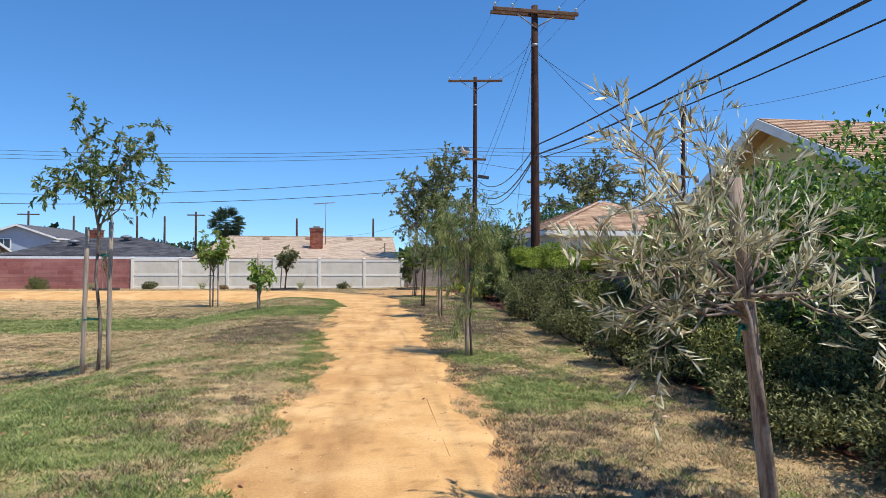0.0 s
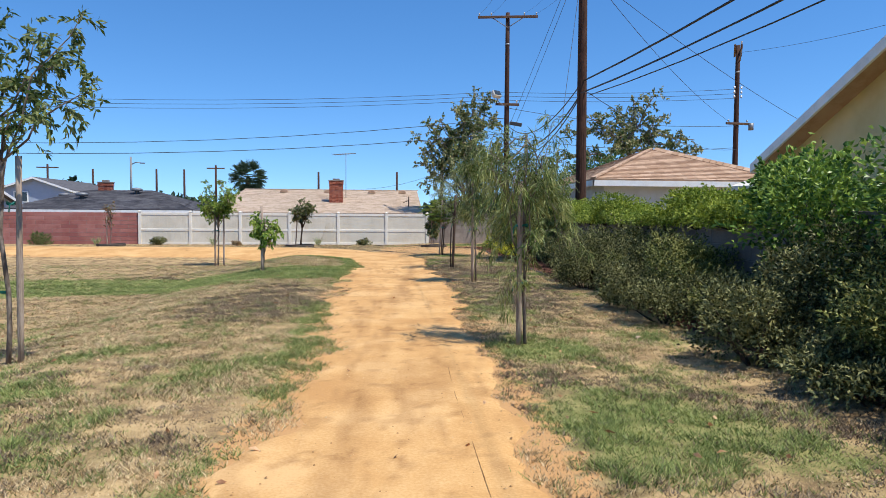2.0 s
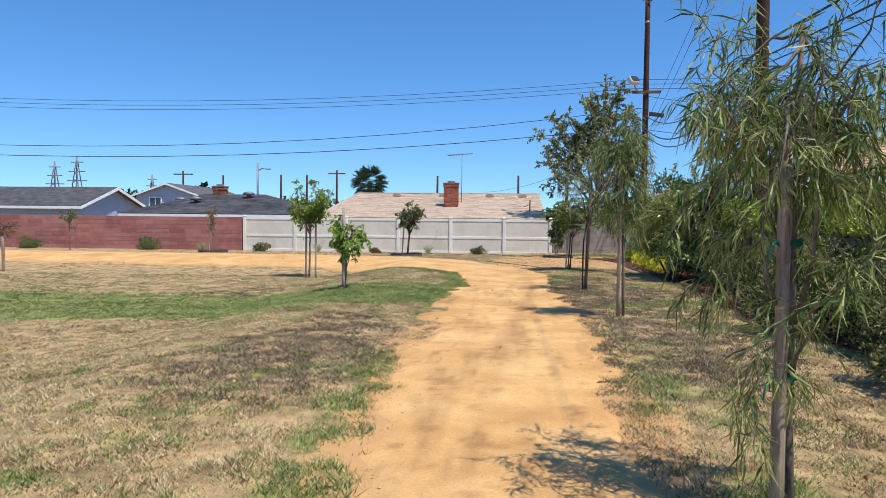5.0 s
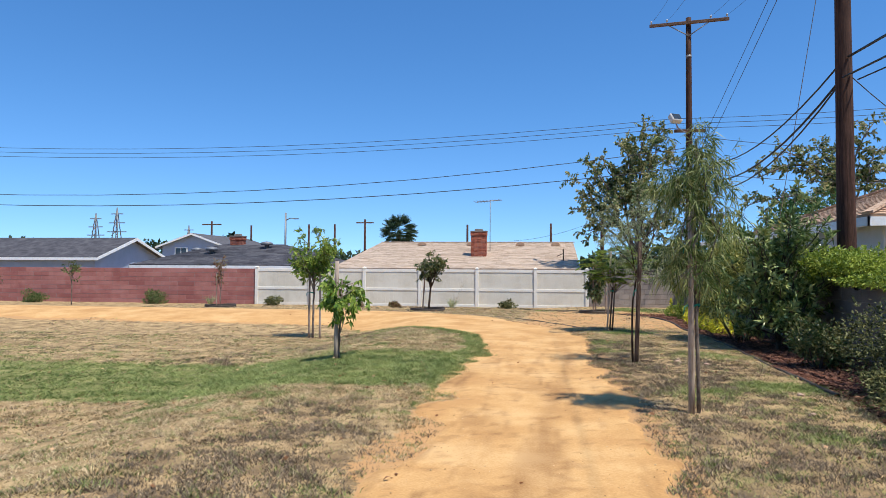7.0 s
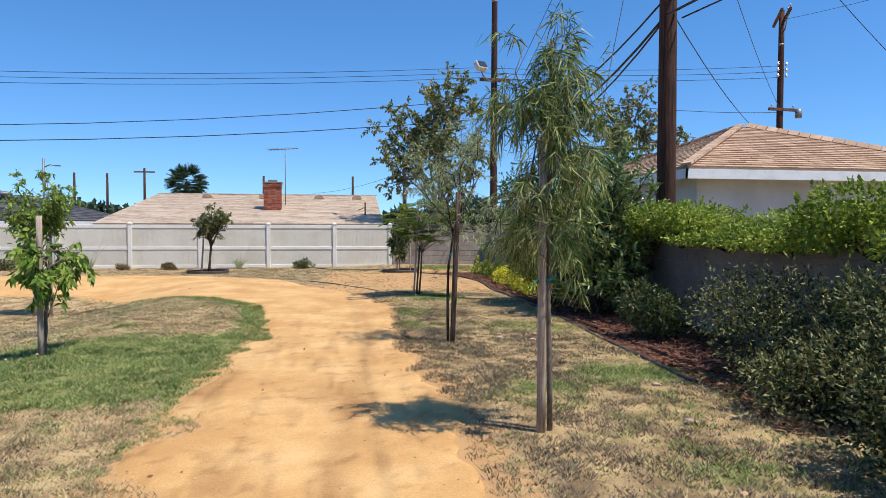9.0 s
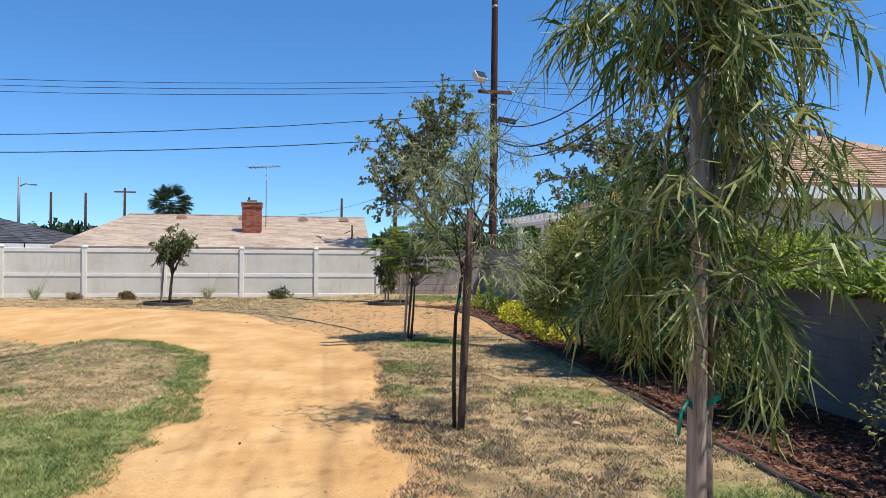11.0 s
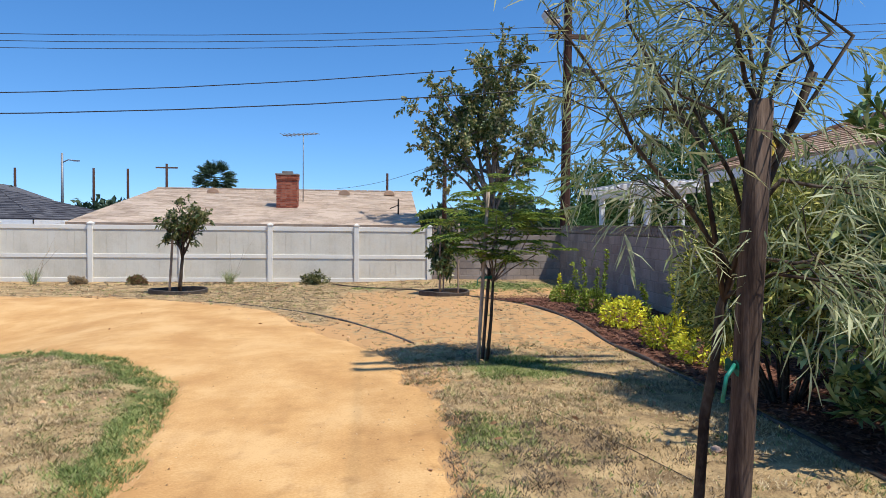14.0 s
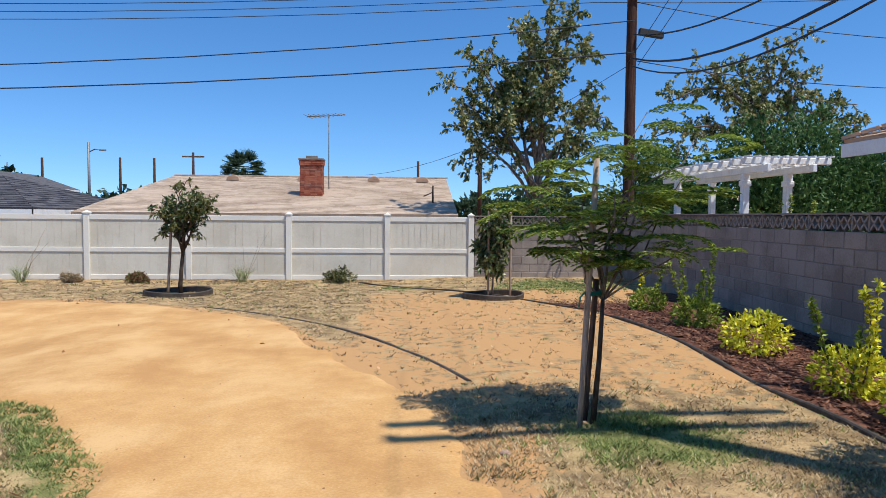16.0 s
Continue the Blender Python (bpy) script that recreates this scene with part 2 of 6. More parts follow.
def arrays(name, verts, faces, material, parent=None, smooth=False):
    """A mesh from numpy arrays; faces all have the same number of corners."""
    me = bpy.data.meshes.new(name)
    n, k = faces.shape
    me.vertices.add(len(verts))
    me.vertices.foreach_set("co", np.ascontiguousarray(verts, dtype=np.float32).ravel())
    me.loops.add(n * k)
    me.loops.foreach_set("vertex_index", faces.astype(np.int32).ravel())
    me.polygons.add(n)
    me.polygons.foreach_set("loop_start", np.arange(0, n * k, k, dtype=np.int32))
    me.polygons.foreach_set("use_smooth", np.full(n, smooth))
    me.update(calc_edges=True)
    me.validate()
    me.materials.append(material)
    ob = new(name, me)
    if parent:
        ob.parent = parent
    return ob


def thing(name, at, label, category, group="", turn=0.0):
    ob = new(name)
    ob.empty_display_size = 0.1
    ob.matrix_basis = pose(*at, 0, 0, turn)
    return tagged(ob, label, category, group)


def BM():
    return bmesh.new()


# ---- lie of the land ----
def step(v, a, b):
    s = np.clip((v - a) / (b - a), 0, 1)
    return s * s * (3 - 2 * s)


def lattice(x, y, seed):
    """Smooth value noise, 0 to 1."""
    xi, yi = np.floor(x).astype(np.int64), np.floor(y).astype(np.int64)
    fx, fy = x - xi, y - yi
    fx, fy = fx * fx * (3 - 2 * fx), fy * fy * (3 - 2 * fy)

    def h(a, b):
        v = np.sin((a * 127.1 + b * 311.7 + seed * 74.7) % 6283.185) * 43758.5453
        return v - np.floor(v)
    return (h(xi, yi) * (1 - fx) + h(xi + 1, yi) * fx) * (1 - fy) + (h(xi, yi + 1) * (1 - fx) + h(xi + 1, yi + 1) * fx) * fy


def cloud(x, y, size, seed, octaves=4):
    x, y = np.asarray(x, float) / size, np.asarray(y, float) / size
    total, amp, norm = 0, 1.0, 0
    for o in range(octaves):
        c, d = math.cos(0.6 + 1.1 * o), math.sin(0.6 + 1.1 * o)
        total = total + amp * lattice((x * c - y * d) * 2 ** o + 17.3 * o, (x * d + y * c) * 2 ** o + 5.1 * o, seed + o)
        norm += amp
        amp *= 0.55
    return total / norm


def land(x, y):
    """Height of the ground: the lawn sinks to a shallow basin, the verge and the fence bed rise a little."""
    x, y = np.asarray(x, float), np.asarray(y, float)
    basin = -0.36 * step(-x, 2.3, 5.2) * (1 - step(y, 27, 31.5)) * step(y, -6, 4)
    verge = 0.06 * step(x, 0.6, 2.0) * step(y, 10, 15) * (1 - step(y, 28, 34))
    far = -0.10 * step(y, 30, 37) * step(-x, -3.0, 0.0)
    near = (np.abs(x) < 30) & (np.abs(y - 15) < 30)
    return basin + verge + far + np.where(near, 0.03 * (cloud(x, y, 1.7, 3) - 0.5), 0)


def ground_z(x, y):
    return float(land(x, y))


# Middle and half width of the path at each stretch: along the walk, then the bend to the left.
WALK_EDGES = [(-6, -0.85, 1.0), (4, -0.72, 0.95), (7, -0.52, 1.05), (10, -0.5, 1.2), (14, -0.55, 1.35), (17, -0.6, 1.4), (20, -0.45, 1.35), (22.5, -0.6, 1.25), (24.4, -0.9, 1.2)]
WALK_END = 24.4
BEND_EDGES = [(-60, 29.6, 33.0), (-16, 29.1, 32.6), (-10, 28.9, 32.4), (-5.9, 28.9, 32.2), (-4, 27.2, 31.9), (-2.1, 25.6, 30.7), (-0.93, 24.1, 29.6), (-0.6, 22.3, 28.8), (0.25, 20.6, 27.1), (0.93, 20.6, 25.8), (1.3, 20.6, 24.4)]
BEND_END = 1.3



def path_field(x, y):
    """Above 0 on the sandy path, about in metres from its edge."""
    x, y = np.asarray(x, float), np.asarray(y, float)
    ys = np.array([r[0] for r in WALK_EDGES])
    left = np.interp(y, ys, [r[1] for r in WALK_EDGES])
    right = np.interp(y, ys, [r[2] for r in WALK_EDGES])
    walk_part = np.minimum(np.minimum(x - left, right - x), WALK_END - y)
    xs = np.array([r[0] for r in BEND_EDGES])
    low = np.interp(x, xs, [r[1] for r in BEND_EDGES])
    high = np.interp(x, xs, [r[2] for r in BEND_EDGES])
    bend_part = np.minimum(np.minimum(y - low, high - y), BEND_END - x)
    return np.maximum(walk_part, bend_part)


def path_rough(x, y):
    return path_field(x, y) + 0.62 * (cloud(x, y, 0.8, 11, 3) - 0.5) + 0.12 * (cloud(x, y, 0.22, 13, 2) - 0.5)


def lush(x, y):
    """How green the grass is, 0 to 1."""
    x, y = np.asarray(x, float), np.asarray(y, float)
    n = cloud(x, y, 2.4, 21) - 0.5 + 0.75 * (cloud(x, y, 0.75, 23) - 0.5)
    strip = step(y, 16.9 + 0.04 * x, 18.0) * (1 - step(y, 19.8, 21.2)) * step(-x, 0.3, 0.9)
    lawn_front = 1.0 * np.exp(-(((x + 4.6) / 2.2) ** 2 + ((y - 6.0) / 2.4) ** 2))
    lawn = 0.16 * step(-x, 0.2, 1.2) * (1 - step(y, 20, 23)) + 0.17 * step(-x, 0.2, 1.0) * (1 - step(y, 8, 12))
    edge = (0.30 + 0.5 * step(y, 17, 20)) * np.exp(-(np.minimum(path_field(x, y) + 0.18, 0) / 0.20) ** 2) * (1 - step(y, 27, 29)) * step(-x, -0.2, 0.2)
    verge = 0.20 * step(x, 0.9, 1.4) * (1 - 0.75 * step(y, 13, 18))
    lawn = lawn + 0.20 * step(y, 19, 21) * (1 - step(y, 26, 29)) * step(-x, 0.0, 0.8)
    spots = 0.0
    for cx, cy, r, a in ((1.7, 9.4, 0.6, 0.6), (1.9, 7.0, 0.7, 0.45), (2.45, 24.55, 0.55, 0.9), (1.8, 22.4, 0.45, 0.55), (3.5, 20.5, 0.6, 0.5), (3.4, 17.5, 0.6, 0.6), (2.4, 17.0, 0.6, 0.35), (4.2, 34.6, 1.5, 0.9), (1.6, 20.9, 0.35, 0.5), (0.6, 34.8, 0.6, 0.4)):
        spots = spots + a * np.exp(-((x - cx) ** 2 + (y - cy) ** 2) / r ** 2)
    return np.clip(strip * 1.15 + lawn_front + lawn + edge + verge + spots + 0.75 * n * (1 - 0.7 * step(y, 20, 24)), 0, 1)


def turf(x, y):
    """Green clumps of the lawn at the size of single tufts, 0 (straw) to 1 (green)."""
    s = 1.15 * lush(x, y) + 0.65 * (cloud(x, y, 0.55, 85, 3) - 0.5) + 0.60 * (cloud(x, y, 0.17, 83, 3) - 0.5)
    return step(s, 0.20, 0.82)


def dead(x, y):
    """Dull brown thatch: a worn band beside the path, the verge (also darkened for the hedge's shadow), and scattered
    patches, 0 to 1.
    """
    band = 0.22 * np.exp(-((x + 1.75) / 0.55) ** 2) * step(y, 7.5, 10) * (1 - step(y, 15, 17))
    # verge thatch, widened so its brown also carries the hedge's cast shadow
    side = 0.19 * step(x, 0.9, 1.3) * (1 - step(x, 2.9, 3.5)) * step(y, 3, 6) * (1 - step(y, 21, 24))
    s = cloud(x, y, 1.9, 71) + band + side + 0.40 * (cloud(x, y, 0.45, 73, 3) - 0.5) + 0.35 * (cloud(x, y, 0.15, 75, 2) - 0.5)
    return step(s, 0.50, 0.78)


def bed_edge(y):
    """Where the planting bed along the wall begins."""
    return np.interp(y, (-6, 3, 6, 9, 13, 15.2, 17.1, 19.5, 22.3, 24.5, 25.8, 28.1, 30.4, 32.6, 33.6), (2.75, 2.8, 3.0, 3.2, 3.35, 3.45, 3.75, 3.85, 4.0, 3.98, 3.9, 4.1, 3.8, 2.75, 2.0))


# ---- ground ----
def sheet(name, xs, ys, z, material, keep=None):
    gx, gy = np.meshgrid(xs, ys)
    v = np.stack([gx, gy, z(gx, gy)], -1).reshape(-1, 3)
    nx, ny = len(xs), len(ys)
    i = (np.arange(ny - 1)[:, None] * nx + np.arange(nx - 1)[None, :]).ravel()
    f = np.stack([i, i + 1, i + nx + 1, i + nx], 1)
    if keep is not None:
        c = v[f].mean(1)
        f = f[keep(c[:, 0], c[:, 1])]
        used = np.unique(f)
        back = np.zeros(len(v), int)
        back[used] = np.arange(len(used))
        v, f = v[used], back[f]
    return arrays(name, v, f, material, smooth=True)


far = [3000, 1200, 500, 220, 120, 80, 60]
gx = np.concatenate([[-a for a in far], np.arange(-45, -14, 1.0), np.arange(-14, -9, 0.5), np.arange(-9, 5.5, 0.10), np.arange(5.5, 8.01, 0.5), np.arange(9, 40, 2.0), far[::-1]])
gy = np.concatenate([[-a for a in far], np.arange(-40, -4, 2.0), np.arange(-4, 1, 0.5), np.arange(1, 26, 0.10), np.arange(26, 38.01, 0.25), np.arange(39, 58, 2.0), far[::-1]])
ground = sheet("ground", gx, gy, land, M_SOIL)


def note(ob, name, values):
    """Store a value for each corner point of a sheet, for its material."""
    a = ob.data.attributes.new(name, "FLOAT", "POINT")
    a.data.foreach_set("value", np.asarray(values, dtype=np.float32))


def points_of(ob):
    v = np.empty(len(ob.data.vertices) * 3, np.float32)
    ob.data.vertices.foreach_get("co", v)
    return v.reshape(-1, 3)


gp = points_of(ground)
note(ground, "lush", np.where((np.abs(gp[:, 0]) < 16) & (np.abs(gp[:, 1] - 18) < 22), turf(gp[:, 0], gp[:, 1]), 0))
note(ground, "sand", 0.62 * step(path_field(gp[:, 0], gp[:, 1]), -0.75, 0.05) + 0.25 * step(cloud(gp[:, 0], gp[:, 1], 1.4, 77), 0.55, 0.75) + 0.50 * step(gp[:, 1], 23, 26.5) * (1 - step(gp[:, 1], 33, 35.5)) * step(gp[:, 0], -0.6, 0.4))
tagged(ground, "dry patchy park lawn over brown soil", "ground", kind="structure")
path = sheet("path", np.concatenate([np.arange(-46, -6, 0.3), np.arange(-6, 1.95, 0.045)]), np.arange(-4, 33.6, 0.045), lambda x, y: land(x, y) - 0.014 + 0.030 * step(path_rough(x, y), -0.04, 0.10) + 0.006 * step(path_field(x, y), 0.1, 0.6) + 0.008 * (cloud(x, y * 0.6, 0.22, 91, 3) - 0.5), M_DIRT,
             keep=lambda x, y: path_rough(x, y) > -0.06)
pp = points_of(path)
track = np.exp(-((pp[:, 0] - np.interp(pp[:, 1], (3, 7, 12, 15, 20, 25), (-0.22, -0.02, 0.30, 0.48, 0.95, 0.9))) / 0.10) ** 2) * (0.5 + 0.5 * step(pp[:, 1], 12, 14)) * (1 - step(pp[:, 1], 24.5, 25.2))
note(path, "damp", np.clip(0.6 * track + 0.45 * step(cloud(pp[:, 0] * 2.6, pp[:, 1] * 0.45, 0.8, 31), 0.52, 0.74) + 0.45 * step(cloud(pp[:, 0] * 3.0, pp[:, 1] * 0.5, 0.3, 33, 3), 0.56, 0.74) + 0.6 * step(cloud(pp[:, 0], pp[:, 1], 0.13, 37, 2), 0.66, 0.80), 0, 1) * (1 - 0.78 * step(pp[:, 1], 20, 25)))
tagged(path, "compacted orange sandy dirt footpath bending through the lawn", "path", kind="structure")


# ---- vinyl fence ----
FENCE_Y, POST4_X, FENCE_TOP = 37.03, -2.09, 1.50
def fence():
    f = thing("vinyl_fence", (0, FENCE_Y, -0.12), "beige vinyl privacy fence with middle rail beside the dirt bed", "fence")
    top = FENCE_TOP + 0.12
    for i in range(0, 7):
        x = POST4_X + 2.44 * (i - 4)
        if i == 6:
            x = 2.45
        bm = BM()
        cube(bm, -0.07, 0.07, -0.07, 0.07, -0.2, top + 0.02)
        bevelled(bm, 0.008)
        p = part("post", bm, M_VINYL_LIGHT, f)
        p.location = (x, 0, 0)
        bm = BM()
        cube(bm, -0.085, 0.085, -0.085, 0.085, top + 0.02, top + 0.045)
        bmesh.ops.create_cone(bm, segments=4, radius1=0.11, radius2=0.01, depth=0.05, matrix=Matrix.Translation((0, 0, top + 0.07)) @ Matrix.Rotation(math.pi / 4, 4, "Z"))
        part("post_cap", bm, M_VINYL_LIGHT, p)
        if i == 6:
            break
        x1 = POST4_X + 2.44 * (i - 3) if i < 5 else 2.45
        for z0, z1, name in ((0.02, 0.14, "bottom_rail"), (0.70, 0.81, "middle_rail"), (top - 0.13, top - 0.01, "top_rail")):
            bm = BM()
            cube(bm, x + 0.07, x1 - 0.07, -0.035, 0.035, z0, z1)
            bevelled(bm, 0.006)
            part(name, bm, M_VINYL_LIGHT, f)
        for z0, z1 in ((0.14, 0.70), (0.81, top - 0.13)):
            n = 13
            w = (x1 - x - 0.14) / n
            for k in range(n):
                bm = BM()
                a = x + 0.07 + k * w
                cube(bm, a + 0.004, a + w - 0.004, -0.016, 0.016, z0, z1)
                cube(bm, a - 0.004, a + 0.004, -0.010, 0.010, z0, z1)
                part("slat", bm, M_VINYL, f)
fence()


# ---- block walls ----
def block_wall(name, a, b, z0, courses, material, label, block=(0.40, 0.20), joint=0.012, depth=0.15, lattice_top=False):
    """A wall of laid blocks from a to b; the last course may be pierced screen blocks."""
    a, b = Vector(a), Vector(b)
    along = (b - a).normalized()
    length = (b - a).length
    ob = new(name)
    turn = math.atan2(along.y, along.x)
    ob.matrix_basis = Matrix.Translation((a.x, a.y, z0)) @ Matrix.Rotation(turn, 4, "Z")
    tagged(ob, label, "wall", kind="structure")
    top = courses * block[1]
    bm = BM()
    cube(bm, 0, length, -depth / 2 + 0.008, depth / 2 - 0.008, -0.6, top - 0.006)
    part("mortar_core", bm, M_MORTAR, ob)
    meshes = {}

    def piece(w):
        key = round(w, 3)
        if key not in meshes:
            bm = BM()
            cube(bm, joint / 2, w - joint / 2, -depth / 2, depth / 2, joint / 2, block[1] - joint / 2)
            bevelled(bm, 0.006)
            me = bpy.data.meshes.new("block")
            bm.to_mesh(me)
            bm.free()
            me.materials.append(material)
            meshes[key] = me
        return meshes[key]
    count = 0
    for c in range(-1, courses):
        x = 0.0
        first = True
        while x < length - 0.02:
            w = block[0] / 2 if first and c % 2 else block[0]
            first = False
            w = min(w, length - x)
            if w > 0.04:
                o = new("block", piece(w))
                o.parent = ob
                o.location = (x, 0.003 * math.sin(count * 12.9), c * block[1])
                count += 1
            x += w
    if lattice_top:
        unit = 0.30
        n = int(length / unit)
        bm = BM()
        bm2 = BM()
        for k in range(n):
            x = k * unit
            cube(bm2, x, x + 0.02, -0.06, 0.06, top, top + 0.19)
            for sx in (0, 1):
                h = Matrix.Translation((x + 0.085 + 0.13 * sx, 0, top + 0.095))
                for s in (-1, 1):
                    cube(bm2, -0.095, 0.095, -0.055, 0.055, -0.012, 0.012, h @ Matrix.Rotation(s * 0.9, 4, "Y"))
        part("screen_blocks", bm2, material, ob, "pierced cross-pattern screen blocks")["kind"] = "stuff"
        cube(bm, 0, n * unit, -0.075, 0.075, top + 0.19, top + 0.215)
        part("cap", bm, material, ob)
    return ob


WALL = lambda y: 5.62 + 0.05 * (y - 21.3)
block_wall("wall_east", (WALL(36.9), 36.9, 0), (WALL(21.6), 21.6, 0), -0.02, 7, M_BLOCK, "grey concrete block garden wall with pierced top course", lattice_top=True)
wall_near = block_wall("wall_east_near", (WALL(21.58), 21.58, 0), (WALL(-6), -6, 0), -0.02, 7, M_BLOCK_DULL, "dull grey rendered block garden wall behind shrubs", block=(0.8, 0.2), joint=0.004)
block_wall("wall_north", (2.53, 37.03, 0), (WALL(36.9) + 0.1, 37.03, 0), -0.08, 7, M_BLOCK, "tan concrete block wall with pierced top course", lattice_top=True)
block_wall("wall_red", (-42, 37.1, 0), (-11.95, 37.1, 0), -0.12, 8, M_REDBLOCK, "wall of blocks painted dull brick red", block=(0.8, 0.2))


def wall_fittings():
    """The near wall's flat cap, and one vent block whose shaded holes are a black panel."""
    bm = BM()
    cube(bm, 0, 27.5, -0.095, 0.095, 1.402, 1.447)
    bevelled(bm, 0.008)
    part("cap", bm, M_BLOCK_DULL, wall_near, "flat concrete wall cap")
    # black panel on the wall face stands in for the shade inside the holes
    bm = BM()
    cube(bm, 2.56, 2.76, -0.082, -0.079, 0.70, 0.90)
    vent = part("vent_block", bm, M_CABLE, wall_near, "cross-pattern vent block, its shaded holes put in as a black panel")
    bm = BM()
    for t in (-1, 1):
        cube(bm, -0.125, 0.125, -0.092, -0.083, -0.022, 0.022, Matrix.Translation((2.66, 0, 0.80)) @ Matrix.Rotation(t * math.pi / 4, 4, "Y"))
    part("cross", bm, M_BLOCK_DULL, vent)
    bm = BM()
    for q in ((2.545, 2.575, 0.685, 0.915), (2.745, 2.775, 0.685, 0.915), (2.575, 2.745, 0.685, 0.712), (2.575, 2.745, 0.888, 0.915)):
        cube(bm, q[0], q[1], -0.096, -0.078, q[2], q[3])
    part("surround", bm, M_BLOCK_DULL, vent)
wall_fittings()


# ---- utility poles and cables ----
def utility_pole(x, y, height, arms, label, r=0.15, lean=(0, 0), base=0.0):
    p = thing("utility_pole", (x, y, base), label, "utility pole", "utility poles")
    bm = BM()
    tube(bm, [(lean[0] * h, lean[1] * h, h) for h in np.linspace(-0.3, height, 8)], [r * (1 - 0.35 * k / 7) for k in range(8)], 14)
    part("shaft", bm, M_POLE, p)
    for z in (height * 0.86,):
        bm = BM()
        tube(bm, [(lean[0] * z, lean[1] * z, z), (lean[0] * z, lean[1] * z, z + 0.1)], r * 0.74, 14)
        part("band", bm, M_METAL, p, "pale metal band")
    for z, half, turn, twin, braced in arms:
        m = Matrix.Translation((lean[0] * z, lean[1] * z, z)) @ Matrix.Rotation(radians(turn), 4, "Z")
        for off in ((-0.16, 0.16) if twin else (-0.15,)):
            bm = BM()
            cube(bm, -half, half, off - 0.05, off + 0.05, -0.06, 0.06, m)
            bevelled(bm, 0.008)
            part("crossarm", bm, M_ARM, p, "weathered timber crossarm")
        if braced:
            for s in (-1, 1):
                bm = BM()
                tube(bm, [m @ Vector((s * half * 0.5, -0.15, -0.06)), m @ Vector((0, -0.13, -0.55))], 0.022, 6)
                part("brace", bm, M_METAL, p)
        for s in ((-0.95, -0.55, 0.55, 0.95) if half > 1 else (-0.8, 0.8)):
            bm = BM()
            c = m @ Vector((s * half, -0.15, 0))
            tube(bm, [c + Vector((0, 0, d)) for d in (0.05, 0.10, 0.12, 0.16, 0.17, 0.22)], (0.014, 0.014, 0.04, 0.035, 0.05, 0.025), 8)
            part("insulator", bm, M_INSUL, p)
    return p


pole_near = utility_pole(5.95, 21.9, 10.1, [(9.85, 1.5, 3, True, True)], "tall creosoted timber utility pole with twin crossarm behind the wall", r=0.17, lean=(-0.004, 0))
pole_corner = utility_pole(6.62, 37.5, 12.0, [(11.75, 1.55, -9, False, True), (7.25, 0.62, 0, False, False)], "dark timber utility pole with floodlight at the wall corner", r=0.16)
pole_side = utility_pole(19.6, 38.2, 10.9, [(10.6, 1.3, 62, True, True), (6.6, 0.7, 5, False, False)], "timber utility pole with skewed crossarm behind the garage", r=0.17)


def pole_fittings():
    bm = BM()
    m = Matrix.Translation((-0.62, -0.35, 7.72)) @ Matrix.Rotation(radians(28), 4, "Z") @ Matrix.Rotation(radians(-35), 4, "X")
    cube(bm, -0.24, 0.24, -0.12, 0.12, -0.19, 0.19, m)
    bevelled(bm, 0.03)
    lamp = part("floodlight", bm, M_LAMP, pole_corner, "beige box floodlight")
    bm = BM()
    cube(bm, -0.20, 0.20, -0.128, -0.121, -0.15, 0.15, m)
    part("lens", bm, M_GLASS, lamp)
    bm = BM()
    tube(bm, [(0.0, -0.1, 7.15), (-0.25, -0.22, 7.2), (-0.5, -0.3, 7.35), (-0.6, -0.34, 7.55)], 0.025, 7)
    part("bracket", bm, M_METAL, pole_corner)
    bm = BM()
    cube(bm, -0.75, -0.1, -0.25, -0.12, 6.15, 6.33, Matrix.Rotation(radians(8), 4, "Y"))
    bevelled(bm, 0.02)
    part("splice_box", bm, M_CABLE, pole_corner, "black cable splice case")
    for z in (8.0, 8.25, 8.5):
        for s in (-0.2, 0.2):
            bm = BM()
            tube(bm, [(s, -0.1, z), (s, -0.1, z + 0.08), (s, -0.1, z + 0.09), (s, -0.1, z + 0.16)], (0.03, 0.07, 0.04, 0.05), 8)
            part("spool", bm, M_INSUL, pole_side)
    bm = BM()
    tube(bm, [(0.75, -0.2, 6.25), (0.75, -0.2, 6.62)], 0.14, 12)
    part("transformer", bm, M_METAL, pole_side)
pole_fittings()


def cable(a, b, sag, r=0.012, label="black sagging overhead telephone cable", n=14):
    a, b = Vector(a), Vector(b)
    bm = BM()
    tube(bm, [a.lerp(b, k / n) - Vector((0, 0, sag * 4 * (k / n) * (1 - k / n))) for k in range(n + 1)], r, 5)
    ob = part("cable", bm, M_CABLE)
    return tagged(ob, label, "cable", "overhead cables")


# line along the wall: near pole to a pole behind the start, and on to the corner pole
for dz, dx, r, sag in ((5.32, 0.0, 0.024, 0.9), (5.02, 0.05, 0.020, 1.0), (4.95, -0.1, 0.016, 1.08), (4.9, 0.15, 0.014, 1.12)):
    cable((5.95 + dx, 21.75, dz), (6.0 + dx * 4, -20, dz + 1.2), sag, r, "thick black overhead telephone cable")
for z0, z1, sag, r in ((5.3, 6.2, 0.9, 0.018), (5.0, 5.6, 1.0, 0.024), (4.95, 5.4, 1.15, 0.018)):
    cable((5.95, 22.05, z0), (6.6, 37.3, z1), sag, r, "thick black overhead telephone cable")
for dx in (-1.4, -0.8, 0.8, 1.4):
    cable((5.95 + dx, 21.9, 10.05), (6.62 + dx, 37.5, 11.95), 0.35, 0.005, "thin dark overhead line wire")
    cable((5.95 + dx, 21.9, 10.05), (5.6 + dx, -20, 11.0), 0.9, 0.005, "thin dark overhead line wire")
